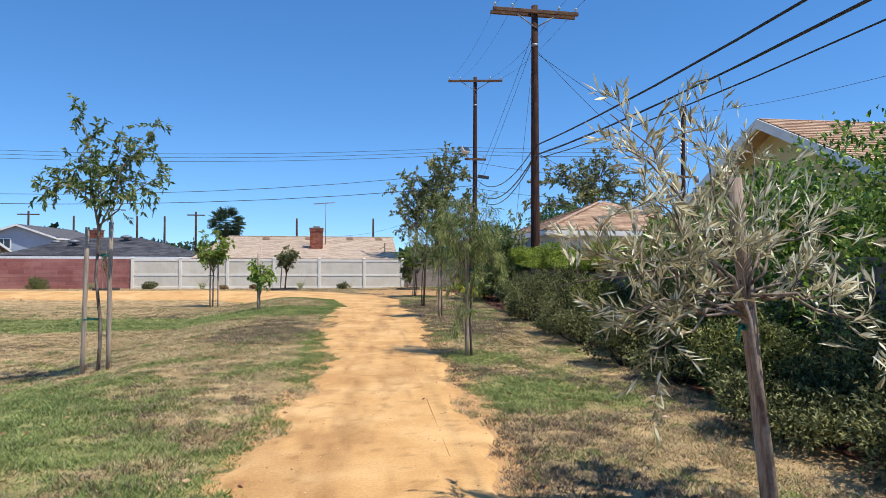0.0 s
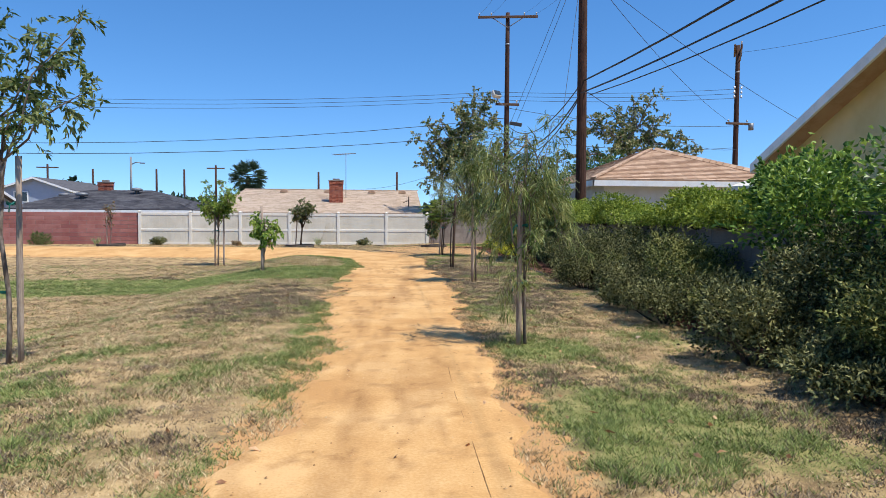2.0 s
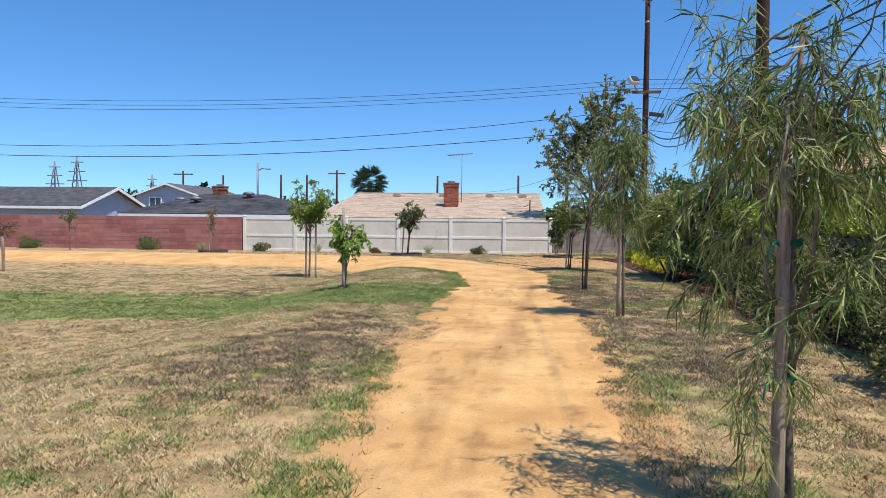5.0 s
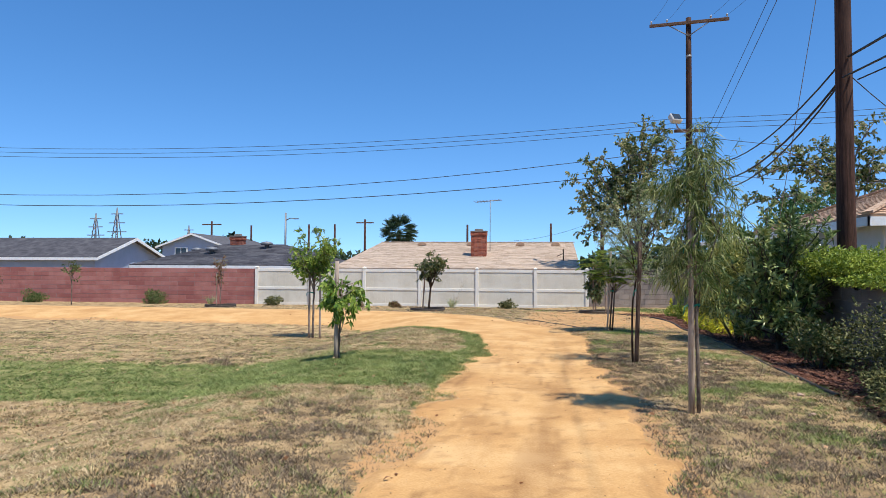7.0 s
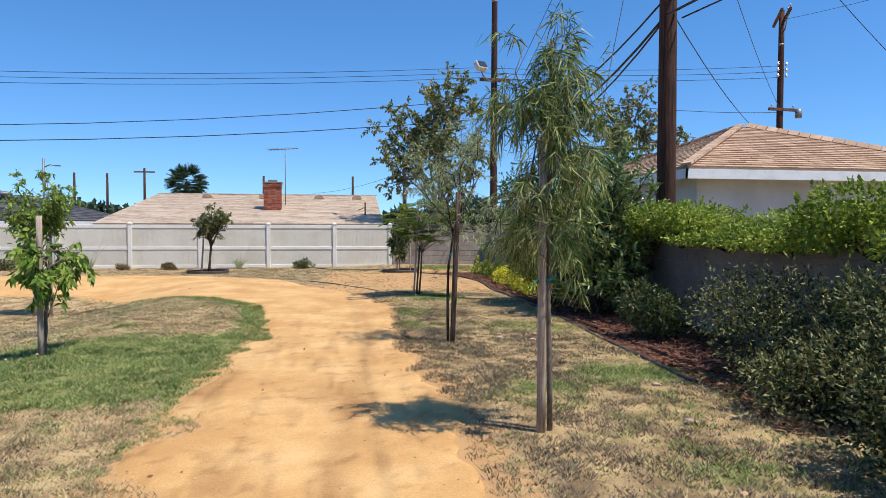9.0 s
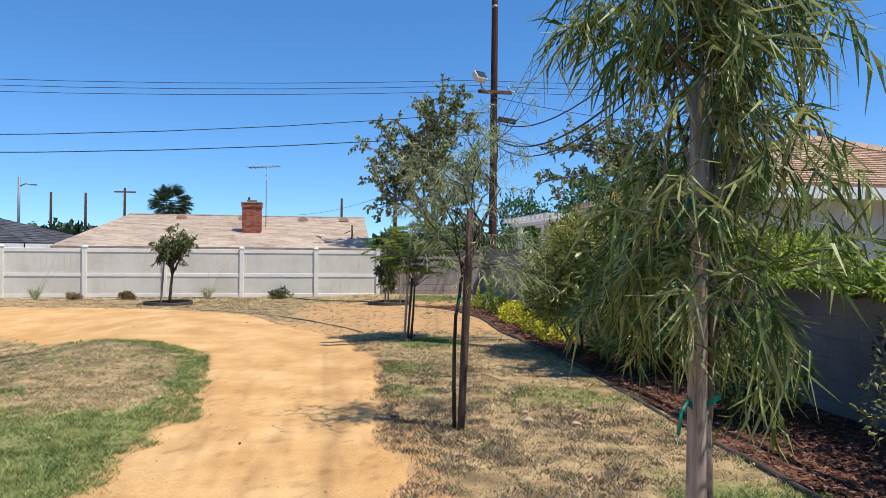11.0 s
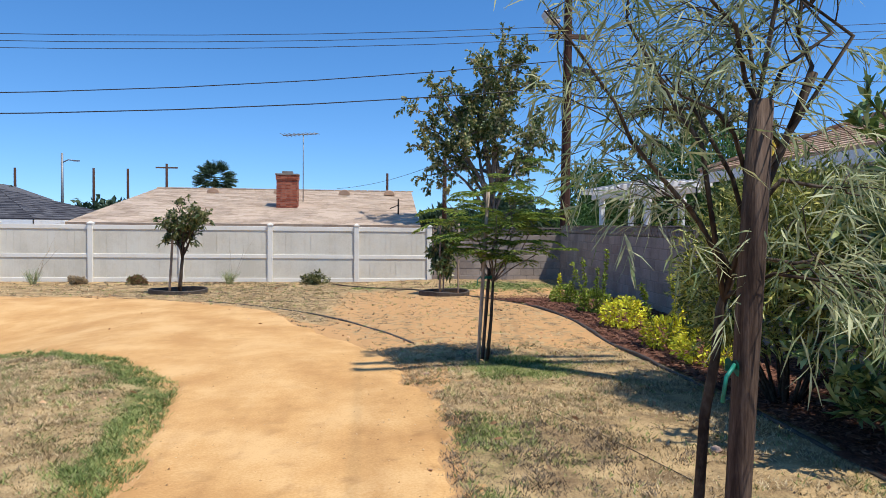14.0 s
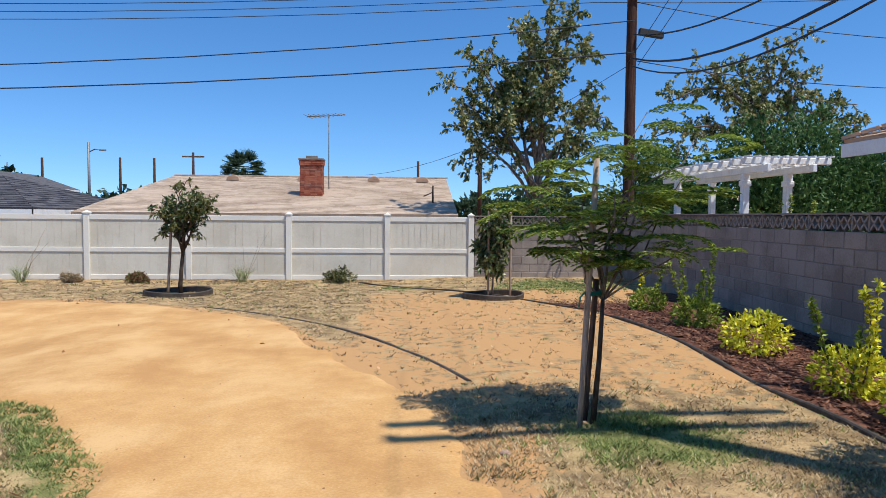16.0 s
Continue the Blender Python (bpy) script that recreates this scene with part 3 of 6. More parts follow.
for dx, dz in ((-0.15, 9.4), (0.15, 9.0)):
    cable((5.95, 22.0, dz), (6.55 + dx, 37.2, 5.4), 0.1, 0.008, "thin steel guy wire")
for k in range(3):
    cable((19.6, 38.1, 8.0 + 0.25 * k), (6.62, 40.6, 8.05 + 0.22 * k), 0.15, 0.011, "black overhead line wire")
    cable((6.62, 40.6, 8.05 + 0.22 * k), (-48, 42.5, 9.1 + 0.25 * k), 1.25, 0.011, "black overhead line wire")
cable((6.62, 37.3, 6.55), (-46, 37.0, 6.6), 1.75, 0.014)
cable((6.62, 37.3, 5.75), (-46, 37.0, 6.0), 1.55, 0.016)
cable((6.62, 37.5, 7.1), (19.6, 38.2, 6.5), 0.35, 0.012)
cable((6.62, 37.5, 5.6), (19.6, 38.2, 5.3), 0.35, 0.012)
cable((5.95, 21.9, 8.6), (19.6, 38.0, 6.4), 0.5, 0.009, "thin service drop wire")
cable((5.95, 21.9, 8.5), (21.0, 30.0, 4.2), 0.4, 0.009, "thin service drop wire")
cable((5.95, 21.9, 5.1), (19.6, 38.0, 5.2), 0.6, 0.010, "thin service drop wire")
cable((19.6, 38.2, 10.5), (14.0, 8.0, 6.0), 0.5, 0.008, "thin service drop wire")
cable((6.62, 37.4, 5.5), (-1.0, 50.0, 3.3), 0.6, 0.008, "thin service drop wire")


# ---- houses ----
def slab(bm, quad, thick):
    """A sloping slab with its upper face on the four points."""
    q = [Vector(p) for p in quad]
    n = (q[1] - q[0]).cross(q[2] - q[0]).normalized()
    if n.z < 0:
        n = -n
    top = [bm.verts.new(p) for p in q]
    low = [bm.verts.new(p - n * thick) for p in q]
    bm.faces.new(top)
    bm.faces.new(low[::-1])
    for i in range(len(q)):
        j = (i + 1) % len(q)
        bm.faces.new((top[i], low[i], low[j], top[j]))


def courses(name, e0, e1, r0, r1, material, parent, run=0.14, tab=0.33, stuff=True):
    """Shingle courses between eave e0-e1 and ridge r0-r1, each tab a loose piece."""
    e0, e1, r0, r1 = (Vector(p) for p in (e0, e1, r0, r1))
    up = ((r0 + r1) / 2 - (e0 + e1) / 2)
    n = (e1 - e0).cross(up).normalized()
    if n.z < 0:
        n = -n
    rows_n = max(2, int(up.length / run))
    V, Fc = [], []
    for k in range(rows_n):
        s0, s1 = k / rows_n, min(1, (k + 1.05) / rows_n)
        a0, a1 = e0.lerp(r0, s0), e1.lerp(r1, s0)
        b0, b1 = e0.lerp(r0, s1), e1.lerp(r1, s1)
        width = (a1 - a0).length
        m = max(1, int(width / tab))
        shift = (k % 2) * 0.5
        for j in range(m + 1):
            u0, u1 = max(0, (j - shift) / m), min(1, (j + 1 - shift) / m)
            if u1 - u0 < 0.004:
                continue
            lift = 0.018 + 0.006 * random.random()
            g = 0.006 / max(width, 0.1)
            p = [a0.lerp(a1, u0 + g) + n * lift, a0.lerp(a1, u1 - g) + n * lift, b0.lerp(b1, u1 - g) + n * 0.004, b0.lerp(b1, u0 + g) + n * 0.004,
                 a0.lerp(a1, u0 + g) - n * 0.002, a0.lerp(a1, u1 - g) - n * 0.002]
            i = len(V)
            V += p
            Fc += [(i, i + 1, i + 2, i + 3), (i + 4, i + 5, i + 1, i)]
    ob = arrays(name, np.array([tuple(v) for v in V]), np.array(Fc), material, parent)
    ob["kind"] = "stuff"
    return ob


def chimney(parent, x, y, z0, z1, w=0.62, d=0.5):
    """A brick chimney, brick by brick."""
    c = new("chimney")
    c.parent = parent
    c.location = (x, y, z0)
    c["label"] = "red brick chimney with corbelled top"
    bm = BM()
    cube(bm, -w / 2 + 0.012, w / 2 - 0.012, -d / 2 + 0.012, d / 2 - 0.012, -0.2, z1 - z0)
    part("mortar_core", bm, M_MORTAR, c)
    bm = BM()
    cube(bm, 0.005, 0.195, 0, 0.09, 0.005, 0.062)
    me = bpy.data.meshes.new("brick")
    bm.to_mesh(me)
    bm.free()
    me.materials.append(M_BRICK)
    rows_n = int((z1 - z0) / 0.068)
    for k in range(-2, rows_n):
        grow = 0.03 if k >= rows_n - 3 else 0.0
        for wall, (ln, off, turn) in enumerate(((w, -d / 2, 0), (d, w / 2, 90), (w, d / 2, 180), (d, -w / 2, 270))):
            n = max(2, round((ln + grow) / 0.2))
            for j in range(n):
                o = new("brick", me)
                o.parent = c
                s = (ln + 2 * grow) / n / 0.2
                t = Matrix.Rotation(radians(turn), 4, "Z")
                half = (d if wall % 2 == 0 else w) / 2 + grow
                xx = -ln / 2 - grow + (j + (0.0 if k % 2 else -0.25)) * (ln + 2 * grow) / n
                if xx < -ln / 2 - grow:
                    xx = -ln / 2 - grow
                o.matrix_basis = Matrix.Translation((0, 0, k * 0.068)) @ t @ Matrix.Translation((xx, -half - 0.002 * (j % 2), 0)) @ Matrix.Diagonal((s, 1, 1, 1))
    bm = BM()
    cube(bm, -w / 2 - 0.05, w / 2 + 0.05, -d / 2 - 0.05, d / 2 + 0.05, z1 - z0, z1 - z0 + 0.05)
    cube(bm, -w / 4, w / 4, -d / 4, d / 4, z1 - z0 + 0.05, z1 - z0 + 0.16)
    part("flue_cap", bm, M_MORTAR, c)
    return c


def roof_vent(parent, x, y, z, tilt):
    bm = BM()
    n = 12
    rings = []
    for yy, rr in ((-0.28, 0.26), (-0.26, 0.28), (0.35, 0.05)):
        rings.append([bm.verts.new((rr * math.cos(math.pi * k / n), yy, rr * 0.85 * math.sin(math.pi * k / n) + 0.02)) for k in range(n + 1)])
    for r0, r1 in zip(rings, rings[1:]):
        for k in range(n):
            bm.faces.new((r0[k], r0[k + 1], r1[k + 1], r1[k]))
    bm.faces.new(rings[0])
    ob = part("roof_vent", bm, M_SHINGLE_BROWN, parent, "half-round attic vent")
    ob.matrix_basis = pose(x, y, z, tilt, 0, 0)


def tan_house():
    h = thing("house", (0, 0, -0.7), "low house with tan shingle roof and brick chimney behind the fence", "house")
    xl, xr = -10.4, 2.6
    ye, yr, ze, zr = 43.2, 50.6, 2.25, 3.92
    bm = BM()
    cube(bm, xl + 0.8, xr - 0.4, ye + 0.5, 57.5, 0, 2.25)
    part("wall", bm, M_STUCCO_CREAM, h)
    bm = BM()
    slab(bm, ((xl, ye, ze), (xr, ye, ze), (xr, yr, zr), (xl + 0.95, yr, zr)), 0.12)
    slab(bm, ((xl, 58, ze), (xr, 58, ze), (xr, yr, zr), (xl + 0.95, yr, zr)), 0.12)
    slab(bm, ((xl, ye, ze), (xl, 58, ze), (xl + 0.95, yr, zr - 0.01), (xl + 0.95, yr, zr)), 0.12)
    roof = part("roof", bm, M_SHINGLE_TAN, h, "tan composition shingle roof")
    courses("shingles", (xl, ye, ze), (xr, ye, ze), (xl + 0.95, yr, zr), (xr, yr, zr), M_SHINGLE_TAN, roof, run=0.2, tab=0.5)
    bm = BM()
    for x in np.arange(xl + 0.95, xr, 0.32):
        cube(bm, x, x + 0.29, yr - 0.14, yr + 0.14, zr + 0.0, zr + 0.045)
    part("ridge_capping", bm, M_SHINGLE_TAN, roof)["kind"] = "stuff"
    bm = BM()
    bm.faces.new([bm.verts.new(p) for p in ((xr - 0.42, ye + 0.5, 2.2), (xr - 0.42, 57.5, 2.2), (xr - 0.42, yr, zr - 0.1))])
    bmesh.ops.solidify(bm, geom=bm.faces[:], thickness=0.1)
    part("gable", bm, M_STUCCO_CREAM, h)
    chimney(h, -2.85, 46.5, 2.5, 4.34, 0.86, 0.6)
    for x in (-6.6, -3.6, -0.6, 1.5):
        roof_vent(h, x, 49.6, 3.72, 12)
    bm = BM()
    tube(bm, [(1.8, 45.2, 2.7), (1.8, 45.2, 3.35)], 0.035, 6)
    tube(bm, [(1.45, 45.2, 2.95), (1.8, 45.2, 3.1)], 0.02, 6)
    part("vent_pipe", bm, M_DARKBARK, h, "thin dark vent pipe")
    a = thing("antenna", (-2.25, 46.9, 2.55), "grey rooftop television antenna on a tall mast", "antenna")
    bm = BM()
    tube(bm, [(0, 0, 0), (0, 0, 2.95)], 0.02, 6)
    part("mast", bm, M_METAL, a)
    bm = BM()
    tube(bm, [(-0.85, 0, 2.82), (0.62, 0.2, 2.95)], 0.024, 5)
    part("boom", bm, M_METAL, a)
    for k in range(9):
        x = -0.8 + 0.17 * k
        half = 0.55 - 0.04 * k
        bm = BM()
        tube(bm, [(x - 0.1, -half, 2.825 + 0.0145 * k), (x + 0.1, half, 2.825 + 0.0145 * k)], 0.012, 5)
        part("element", bm, M_METAL, a)
    return h
tan_house()


def hip_house(name_label, x0, x1, y0, y1, eave, ridge_z, over, roof_mat, wall_mat, base, ridge=None, fascia=M_WHITE, tab=0.33, run=0.14, detail=True):
    """A house or garage under a hipped roof; ridge gives the ridge's two ends."""
    h = thing("house" if ridge else "garage", (0, 0, base), name_label, "house" if ridge else "garage")
    eave, ridge_z = eave - base, ridge_z - base
    bm = BM()
    cube(bm, x0 + over, x1 - over, y0 + over, y1 - over, 0, eave - 0.12)
    bevelled(bm, 0.02)
    part("wall", bm, wall_mat, h)
    cx, cy = (x0 + x1) / 2, (y0 + y1) / 2
    ra, rb = ridge or ((cx - 0.05, cy), (cx + 0.05, cy))
    A, B = (ra[0], ra[1], ridge_z), (rb[0], rb[1], ridge_z)
    c = [(x0, y0, eave), (x1, y0, eave), (x1, y1, eave), (x0, y1, eave)]
    bm = BM()
    for q in ((c[0], c[1], B, A), (c[2], c[3], A, B)):
        slab(bm, q, 0.06)
    for q in ((c[1], c[2], B), (c[3], c[0], A)):
        slab(bm, q, 0.06)
    roof = part("roof", bm, roof_mat, h)
    courses("shingles", c[0], c[1], A, B, roof_mat, roof, run, tab)
    courses("shingles", c[3], c[0], A, (A[0] + 0.001, A[1], A[2]), roof_mat, roof, run, tab)
    courses("shingles", c[1], c[2], B, (B[0] + 0.001, B[1], B[2]), roof_mat, roof, run, tab)
    if detail:
        for p, q in ((c[0], A), (c[1], B), (c[3], A)):
            p, q = Vector(p), Vector(q)
            n = int((q - p).length / 0.22)
            bm = BM()
            d = (q - p).normalized()
            m0 = Matrix.Translation(p) @ Vector((1, 0, 0)).rotation_difference(d).to_matrix().to_4x4()
            for k in range(n):
                cube(bm, k * 0.22, k * 0.22 + 0.2, -0.09, 0.09, 0.02, 0.065, m0 @ Matrix.Translation((0, 0, 0.0)))
            part("hip_capping", bm, roof_mat, roof)["kind"] = "stuff"
    for (xa, ya), (xb, yb) in (((x0, y0), (x1, y0)), ((x0, y0), (x0, y1)), ((x1, y0), (x1, y1))):
        bm = BM()
        w = 0.02
        cube(bm, min(xa, xb) - w, max(xa, xb) + w, min(ya, yb) - w, max(ya, yb) + w, eave - 0.20, eave - 0.035)
        part("fascia", bm, fascia, h, "white painted fascia board")
    bm = BM()
    cube(bm, x0 + 0.03, x1 - 0.03, y0 + 0.03, y1 - 0.03, eave - 0.12, eave - 0.09)
    part("soffit", bm, fascia, h)
    return h


garage = hip_house("pale stucco garage with pyramid brown shingle roof behind the wall", 6.35, 12.6, 22.0, 28.5, 2.5, 3.72, 0.45, M_SHINGLE_BROWN, M_STUCCO_GREY, 0.0)
grey_house = hip_house("house with low charcoal shingle roof behind the red wall", -20.6, -10.4, 41.0, 51.0, 1.66, 2.9, 0.6, M_SHINGLE_GREY, M_STUCCO_BLUE, -0.7, ridge=((-17.9, 46), (-14.2, 46)), tab=0.6, run=0.25, detail=False)
chimney(grey_house, -17.0, 46.0, 3.3, 4.05, 0.75, 0.5)


def turbine(x, y, z):
    bm = BM()
    tube(bm, [(0, 0, -0.1), (0, 0, 0.1), (0, 0, 0.12), (0, 0, 0.2), (0, 0, 0.28), (0, 0, 0.33)], (0.12, 0.12, 0.3, 0.36, 0.28, 0.05), 16)
    ob = part("roof_turbine", bm, M_METAL, grey_house, "round metal roof ventilator")
    ob.location = (x, y, z)
for p in ((-17.4, 43.6, 3.05), (-19.0, 45.0, 3.05), (-14.8, 45.0, 3.4)):
    turbine(*p)


def gable_house(label, x0, x1, y0, y1, eave, peak, base, roof_mat, wall_mat, along="x", over=0.5, windows=(), detail=True):
    """A house under a gabled roof; the ridge runs along x or y."""
    h = thing("house", (0, 0, base), label, "house")
    e, p = eave - base, peak - base
    sw = along == "y"
    f = (lambda a, b, c: (b, a, c)) if sw else (lambda a, b, c: (a, b, c))
    a0, a1, b0, b1 = (y0, y1, x0, x1) if sw else (x0, x1, y0, y1)
    mid = (b0 + b1) / 2
    bm = BM()
    q0 = [f(a0 + over, b0 + over, 0), f(a0 + over, b1 - over, 0), f(a0 + over, b1 - over, e), f(a0 + over, mid, p - 0.14), f(a0 + over, b0 + over, e)]
    q1 = [f(a1 - over, *[(v[0] if sw else v[1])], v[2]) for v in q0]
    v0, v1 = [bm.verts.new(v) for v in q0], [bm.verts.new(v) for v in q1]
    bm.faces.new(v0)
    bm.faces.new(v1[::-1])
    for i in range(5):
        j = (i + 1) % 5
        bm.faces.new((v0[i], v0[j], v1[j], v1[i]))
    part("wall", bm, wall_mat, h)
    bm = BM()
    drop = (p - e) / (mid - b0 - over) * over
    for b in (b0, b1):
        slab(bm, (f(a0, b, e - drop), f(a1, b, e - drop), f(a1, mid, p), f(a0, mid, p)), 0.10)
    roof = part("roof", bm, roof_mat, h)
    for b in ((b0, b1) if detail else ()):
        courses("shingles", f(a0, b, e - drop), f(a1, b, e - drop), f(a0, mid, p), f(a1, mid, p), roof_mat, roof)
    for a in (a0, a1):
        for b in (b0, b1):
            bm = BM()
            w = 0.025
            q = [f(a - w, b, e - drop - 0.19), f(a - w, b, e - drop - 0.01), f(a - w, mid, p - 0.01), f(a - w, mid, p - 0.21)]
            r = [f(a + w, *[(v[0] if sw else v[1])], v[2]) for v in q]
            u0, u1 = [bm.verts.new(v) for v in q], [bm.verts.new(v) for v in r]
            bm.faces.new(u0)
            bm.faces.new(u1[::-1])
            for i in range(4):
                j = (i + 1) % 4
                bm.faces.new((u0[i], u0[j], u1[j], u1[i]))
            part("bargeboard", bm, M_WHITE, h, "white painted bargeboard")
    for b in (b0, b1):
        bm = BM()
        lo, hi = f(a0, b - 0.02, e - drop - 0.2), f(a1, b + 0.02, e - drop - 0.03)
        cube(bm, min(lo[0], hi[0]), max(lo[0], hi[0]), min(lo[1], hi[1]), max(lo[1], hi[1]), lo[2], hi[2])
        part("fascia", bm, M_WHITE, h)
    for (wx, wy, wz, ww, wh) in windows:
        win = new("window")
        win.parent = h
        win.location = (wx, wy, wz)
        for nm, s, mt, d in (("frame", 1.0, M_WHITE, 0.05), ("pane", 0.82, M_GLASS, 0.06)):
            bm = BM()
            cube(bm, -ww / 2 * s, ww / 2 * s, -d, 0, -wh / 2 * s, wh / 2 * s)
            part(nm, bm, mt, win)
        bm = BM()
        cube(bm, -0.03, 0.03, -0.075, -0.06, -wh / 2, wh / 2)
        part("mullion", bm, M_WHITE, win)
    return h


gable_house("yellow stucco house with brown shingle gable behind the hedge", 8.0, 20.0, 8.6, 16.4, 2.75, 4.3, 0.0, M_SHINGLE_BROWN, M_STUCCO_YELLOW)
gable_house("pale blue two-window house with grey gable roof in the distance", -38.2, -30.4, 72, 86, 3.9, 5.1, 0.0, M_SHINGLE_GREY, M_STUCCO_BLUE, along="y", windows=((-35.6, 72.45, 3.1, 1.4, 1.1),), detail=False)
gable_house("grey-roofed house with pale gable in the distance", -42, -26, 46, 54, 2.3, 3.5, -0.5, M_SHINGLE_GREY, M_STUCCO_BLUE, detail=False)
gable_house("low house with grey roof beyond the garden wall", 22, 34, 60, 70, 1.6, 3.2, -0.5, M_SHINGLE_TAN, M_STUCCO_CREAM, detail=False)


# ---- plants: materials and growth ----
M_LEAF_WILLOW = leaf("willow_leaf", [(0.038, 0.060, 0.012), (0.085, 0.112, 0.026), (0.19, 0.20, 0.072)], lift=1.9, gloss=0.25, rough=0.45, light=0.25, contrast=1.3)
M_LEAF_SILVER = leaf("silver_leaf", [(0.13, 0.12, 0.068), (0.27, 0.25, 0.155), (0.42, 0.39, 0.275)], light=0.2, lift=2.0)
M_LEAF_LANCE = leaf("lance_leaf", [(0.030, 0.050, 0.012), (0.068, 0.098, 0.024), (0.16, 0.175, 0.062)], rough=0.36, gloss=0.4, light=0.2, lift=2.4, contrast=1.3)
M_LEAF_FEATHER = leaf("feathery_grey_leaf", [(0.10, 0.13, 0.05), (0.18, 0.20, 0.095), (0.28, 0.29, 0.16)])
M_LEAF_OSIER = leaf("osier_leaf", [(0.05, 0.065, 0.012), (0.13, 0.14, 0.028), (0.29, 0.275, 0.08)], lift=1.9, rough=0.45, light=0.25)
M_LEAF_ASH = leaf("sapling_leaf", [(0.035, 0.058, 0.014), (0.075, 0.102, 0.028), (0.14, 0.155, 0.055)])
M_LEAF_LIME = leaf("lime_leaf", [(0.05, 0.095, 0.012), (0.11, 0.165, 0.022), (0.20, 0.24, 0.045)])
M_LEAF_DARK = leaf("dark_glossy_leaf", [(0.018, 0.036, 0.010), (0.045, 0.068, 0.018), (0.13, 0.125, 0.045)], rough=0.38, gloss=0.45, lift=1.9)
M_LEAF_HEDGE = leaf("hedge_leaf", [(0.030, 0.036, 0.012), (0.085, 0.092, 0.032), (0.20, 0.195, 0.078)], rough=0.5, gloss=0.2, light=0.14, lift=1.4, contrast=1.6)
M_LEAF_OLIVE = leaf("olive_hedge_leaf", [(0.035, 0.046, 0.011), (0.095, 0.115, 0.028), (0.24, 0.235, 0.075)], rough=0.5, gloss=0.2, light=0.16, lift=1.5, contrast=1.6)
M_LEAF_IVY = leaf("climber_leaf", [(0.022, 0.050, 0.008), (0.06, 0.105, 0.016), (0.15, 0.20, 0.035)], light=0.25, lift=2.3, rough=0.4)
M_LEAF_VINE = leaf("bright_vine_leaf", [(0.075, 0.11, 0.012), (0.15, 0.19, 0.022), (0.25, 0.28, 0.045)])
M_LEAF_POPLAR = leaf("poplar_leaf", [(0.03, 0.048, 0.012), (0.07, 0.088, 0.028), (0.19, 0.17, 0.075)], lift=2.3, rough=0.4, gloss=0.45)
M_LEAF_PINE = leaf("dense_green_leaf", [(0.015, 0.040, 0.010), (0.035, 0.075, 0.018), (0.06, 0.11, 0.03)])
M_LEAF_FERN = leaf("jacaranda_leaf", [(0.045, 0.080, 0.010), (0.10, 0.145, 0.020), (0.20, 0.235, 0.04)], lift=1.75, light=0.35)
M_LEAF_YELLOW = leaf("variegated_leaf", [(0.20, 0.21, 0.014), (0.46, 0.38, 0.022), (0.64, 0.51, 0.04)])
M_LEAF_RED = leaf("russet_leaf", [(0.09, 0.045, 0.025), (0.15, 0.07, 0.035), (0.10, 0.11, 0.03)])
M_LEAF_DRY = leaf("dry_twig_leaf", [(0.16, 0.12, 0.07), (0.27, 0.21, 0.13)])
M_FAR = leaf("distant_foliage", [(0.022, 0.040, 0.020), (0.04, 0.062, 0.032)])
M_FLOWER = leaf("pink_flower", [(0.55, 0.02, 0.08), (0.70, 0.05, 0.14)])

M_STAKE_DARK = surface("dark_stake_wood", [(0.045, 0.028, 0.02), (0.095, 0.062, 0.045), (0.16, 0.11, 0.08)], scale=8, fine=50, rough=0.9, bump=0.4, stretch=(5, 5, 0.4), gloss=0.2)

rng = np.random.default_rng(7)


def unit(v):
    return v / np.maximum(np.linalg.norm(v, axis=-1, keepdims=True), 1e-9)


def blades(p, d, length, width, bend=0.25, roll=None, plain=False):
    """Leaves: a bent strip of two quads each, from points p along directions d; plain ones are a single folded lozenge."""
    n = len(p)
    length = np.broadcast_to(np.asarray(length, float), n)[:, None]
    width = np.broadcast_to(np.asarray(width, float), n)[:, None]
    d = unit(d)
    side = unit(np.cross(d, unit(rng.normal(size=(n, 3)))) if roll is None else np.cross(d, roll))
    nrm = np.cross(side, d)
    mid = p + d * length * 0.5 + nrm * length * bend * 0.12
    tip = p + d * length - nrm * length * bend * 0.22
    tip[:, 2] -= (length * bend * 0.3)[:, 0]
    if plain:
        fold = nrm * length * 0.10
        v = np.stack([p - fold, mid + side * width * 0.5, tip - fold, mid - side * width * 0.5], 1)
        return v.reshape(-1, 3), np.arange(n * 4).reshape(-1, 4)
    v = np.stack([p - side * width * 0.12, p + side * width * 0.12, mid + side * width * 0.5, mid - side * width * 0.5, tip + side * width * 0.06, tip - side * width * 0.06], 1)
    i = np.arange(n)[:, None] * 6
    f = np.stack([np.concatenate([i, i + 1, i + 2, i + 3], 1), np.concatenate([i + 3, i + 2, i + 4, i + 5], 1)], 1).reshape(-1, 4)
    return v.reshape(-1, 3), f


def crown(name, sets, material, parent):
    vs, fs, at = [], [], 0
    for v, f in sets:
        vs.append(v)
        fs.append(f + at)
        at += len(v)
    return arrays(name, np.concatenate(vs), np.concatenate(fs), material, parent)


def shoot(p, q, lift=0.15, wander=0.06, n=6):
    """A bowed limb from p to q, as an array of points."""
    p, q = np.array(p, float), np.array(q, float)
    s = np.linspace(0, 1, n)[:, None]
    L = np.linalg.norm(q - p)
    bow = np.sin(np.pi * s) * np.array([0, 0, lift * L])
    jit = np.sin(np.pi * s) * rng.normal(size=(n, 3)) * wander * L
    return p + (q - p) * s + bow + jit


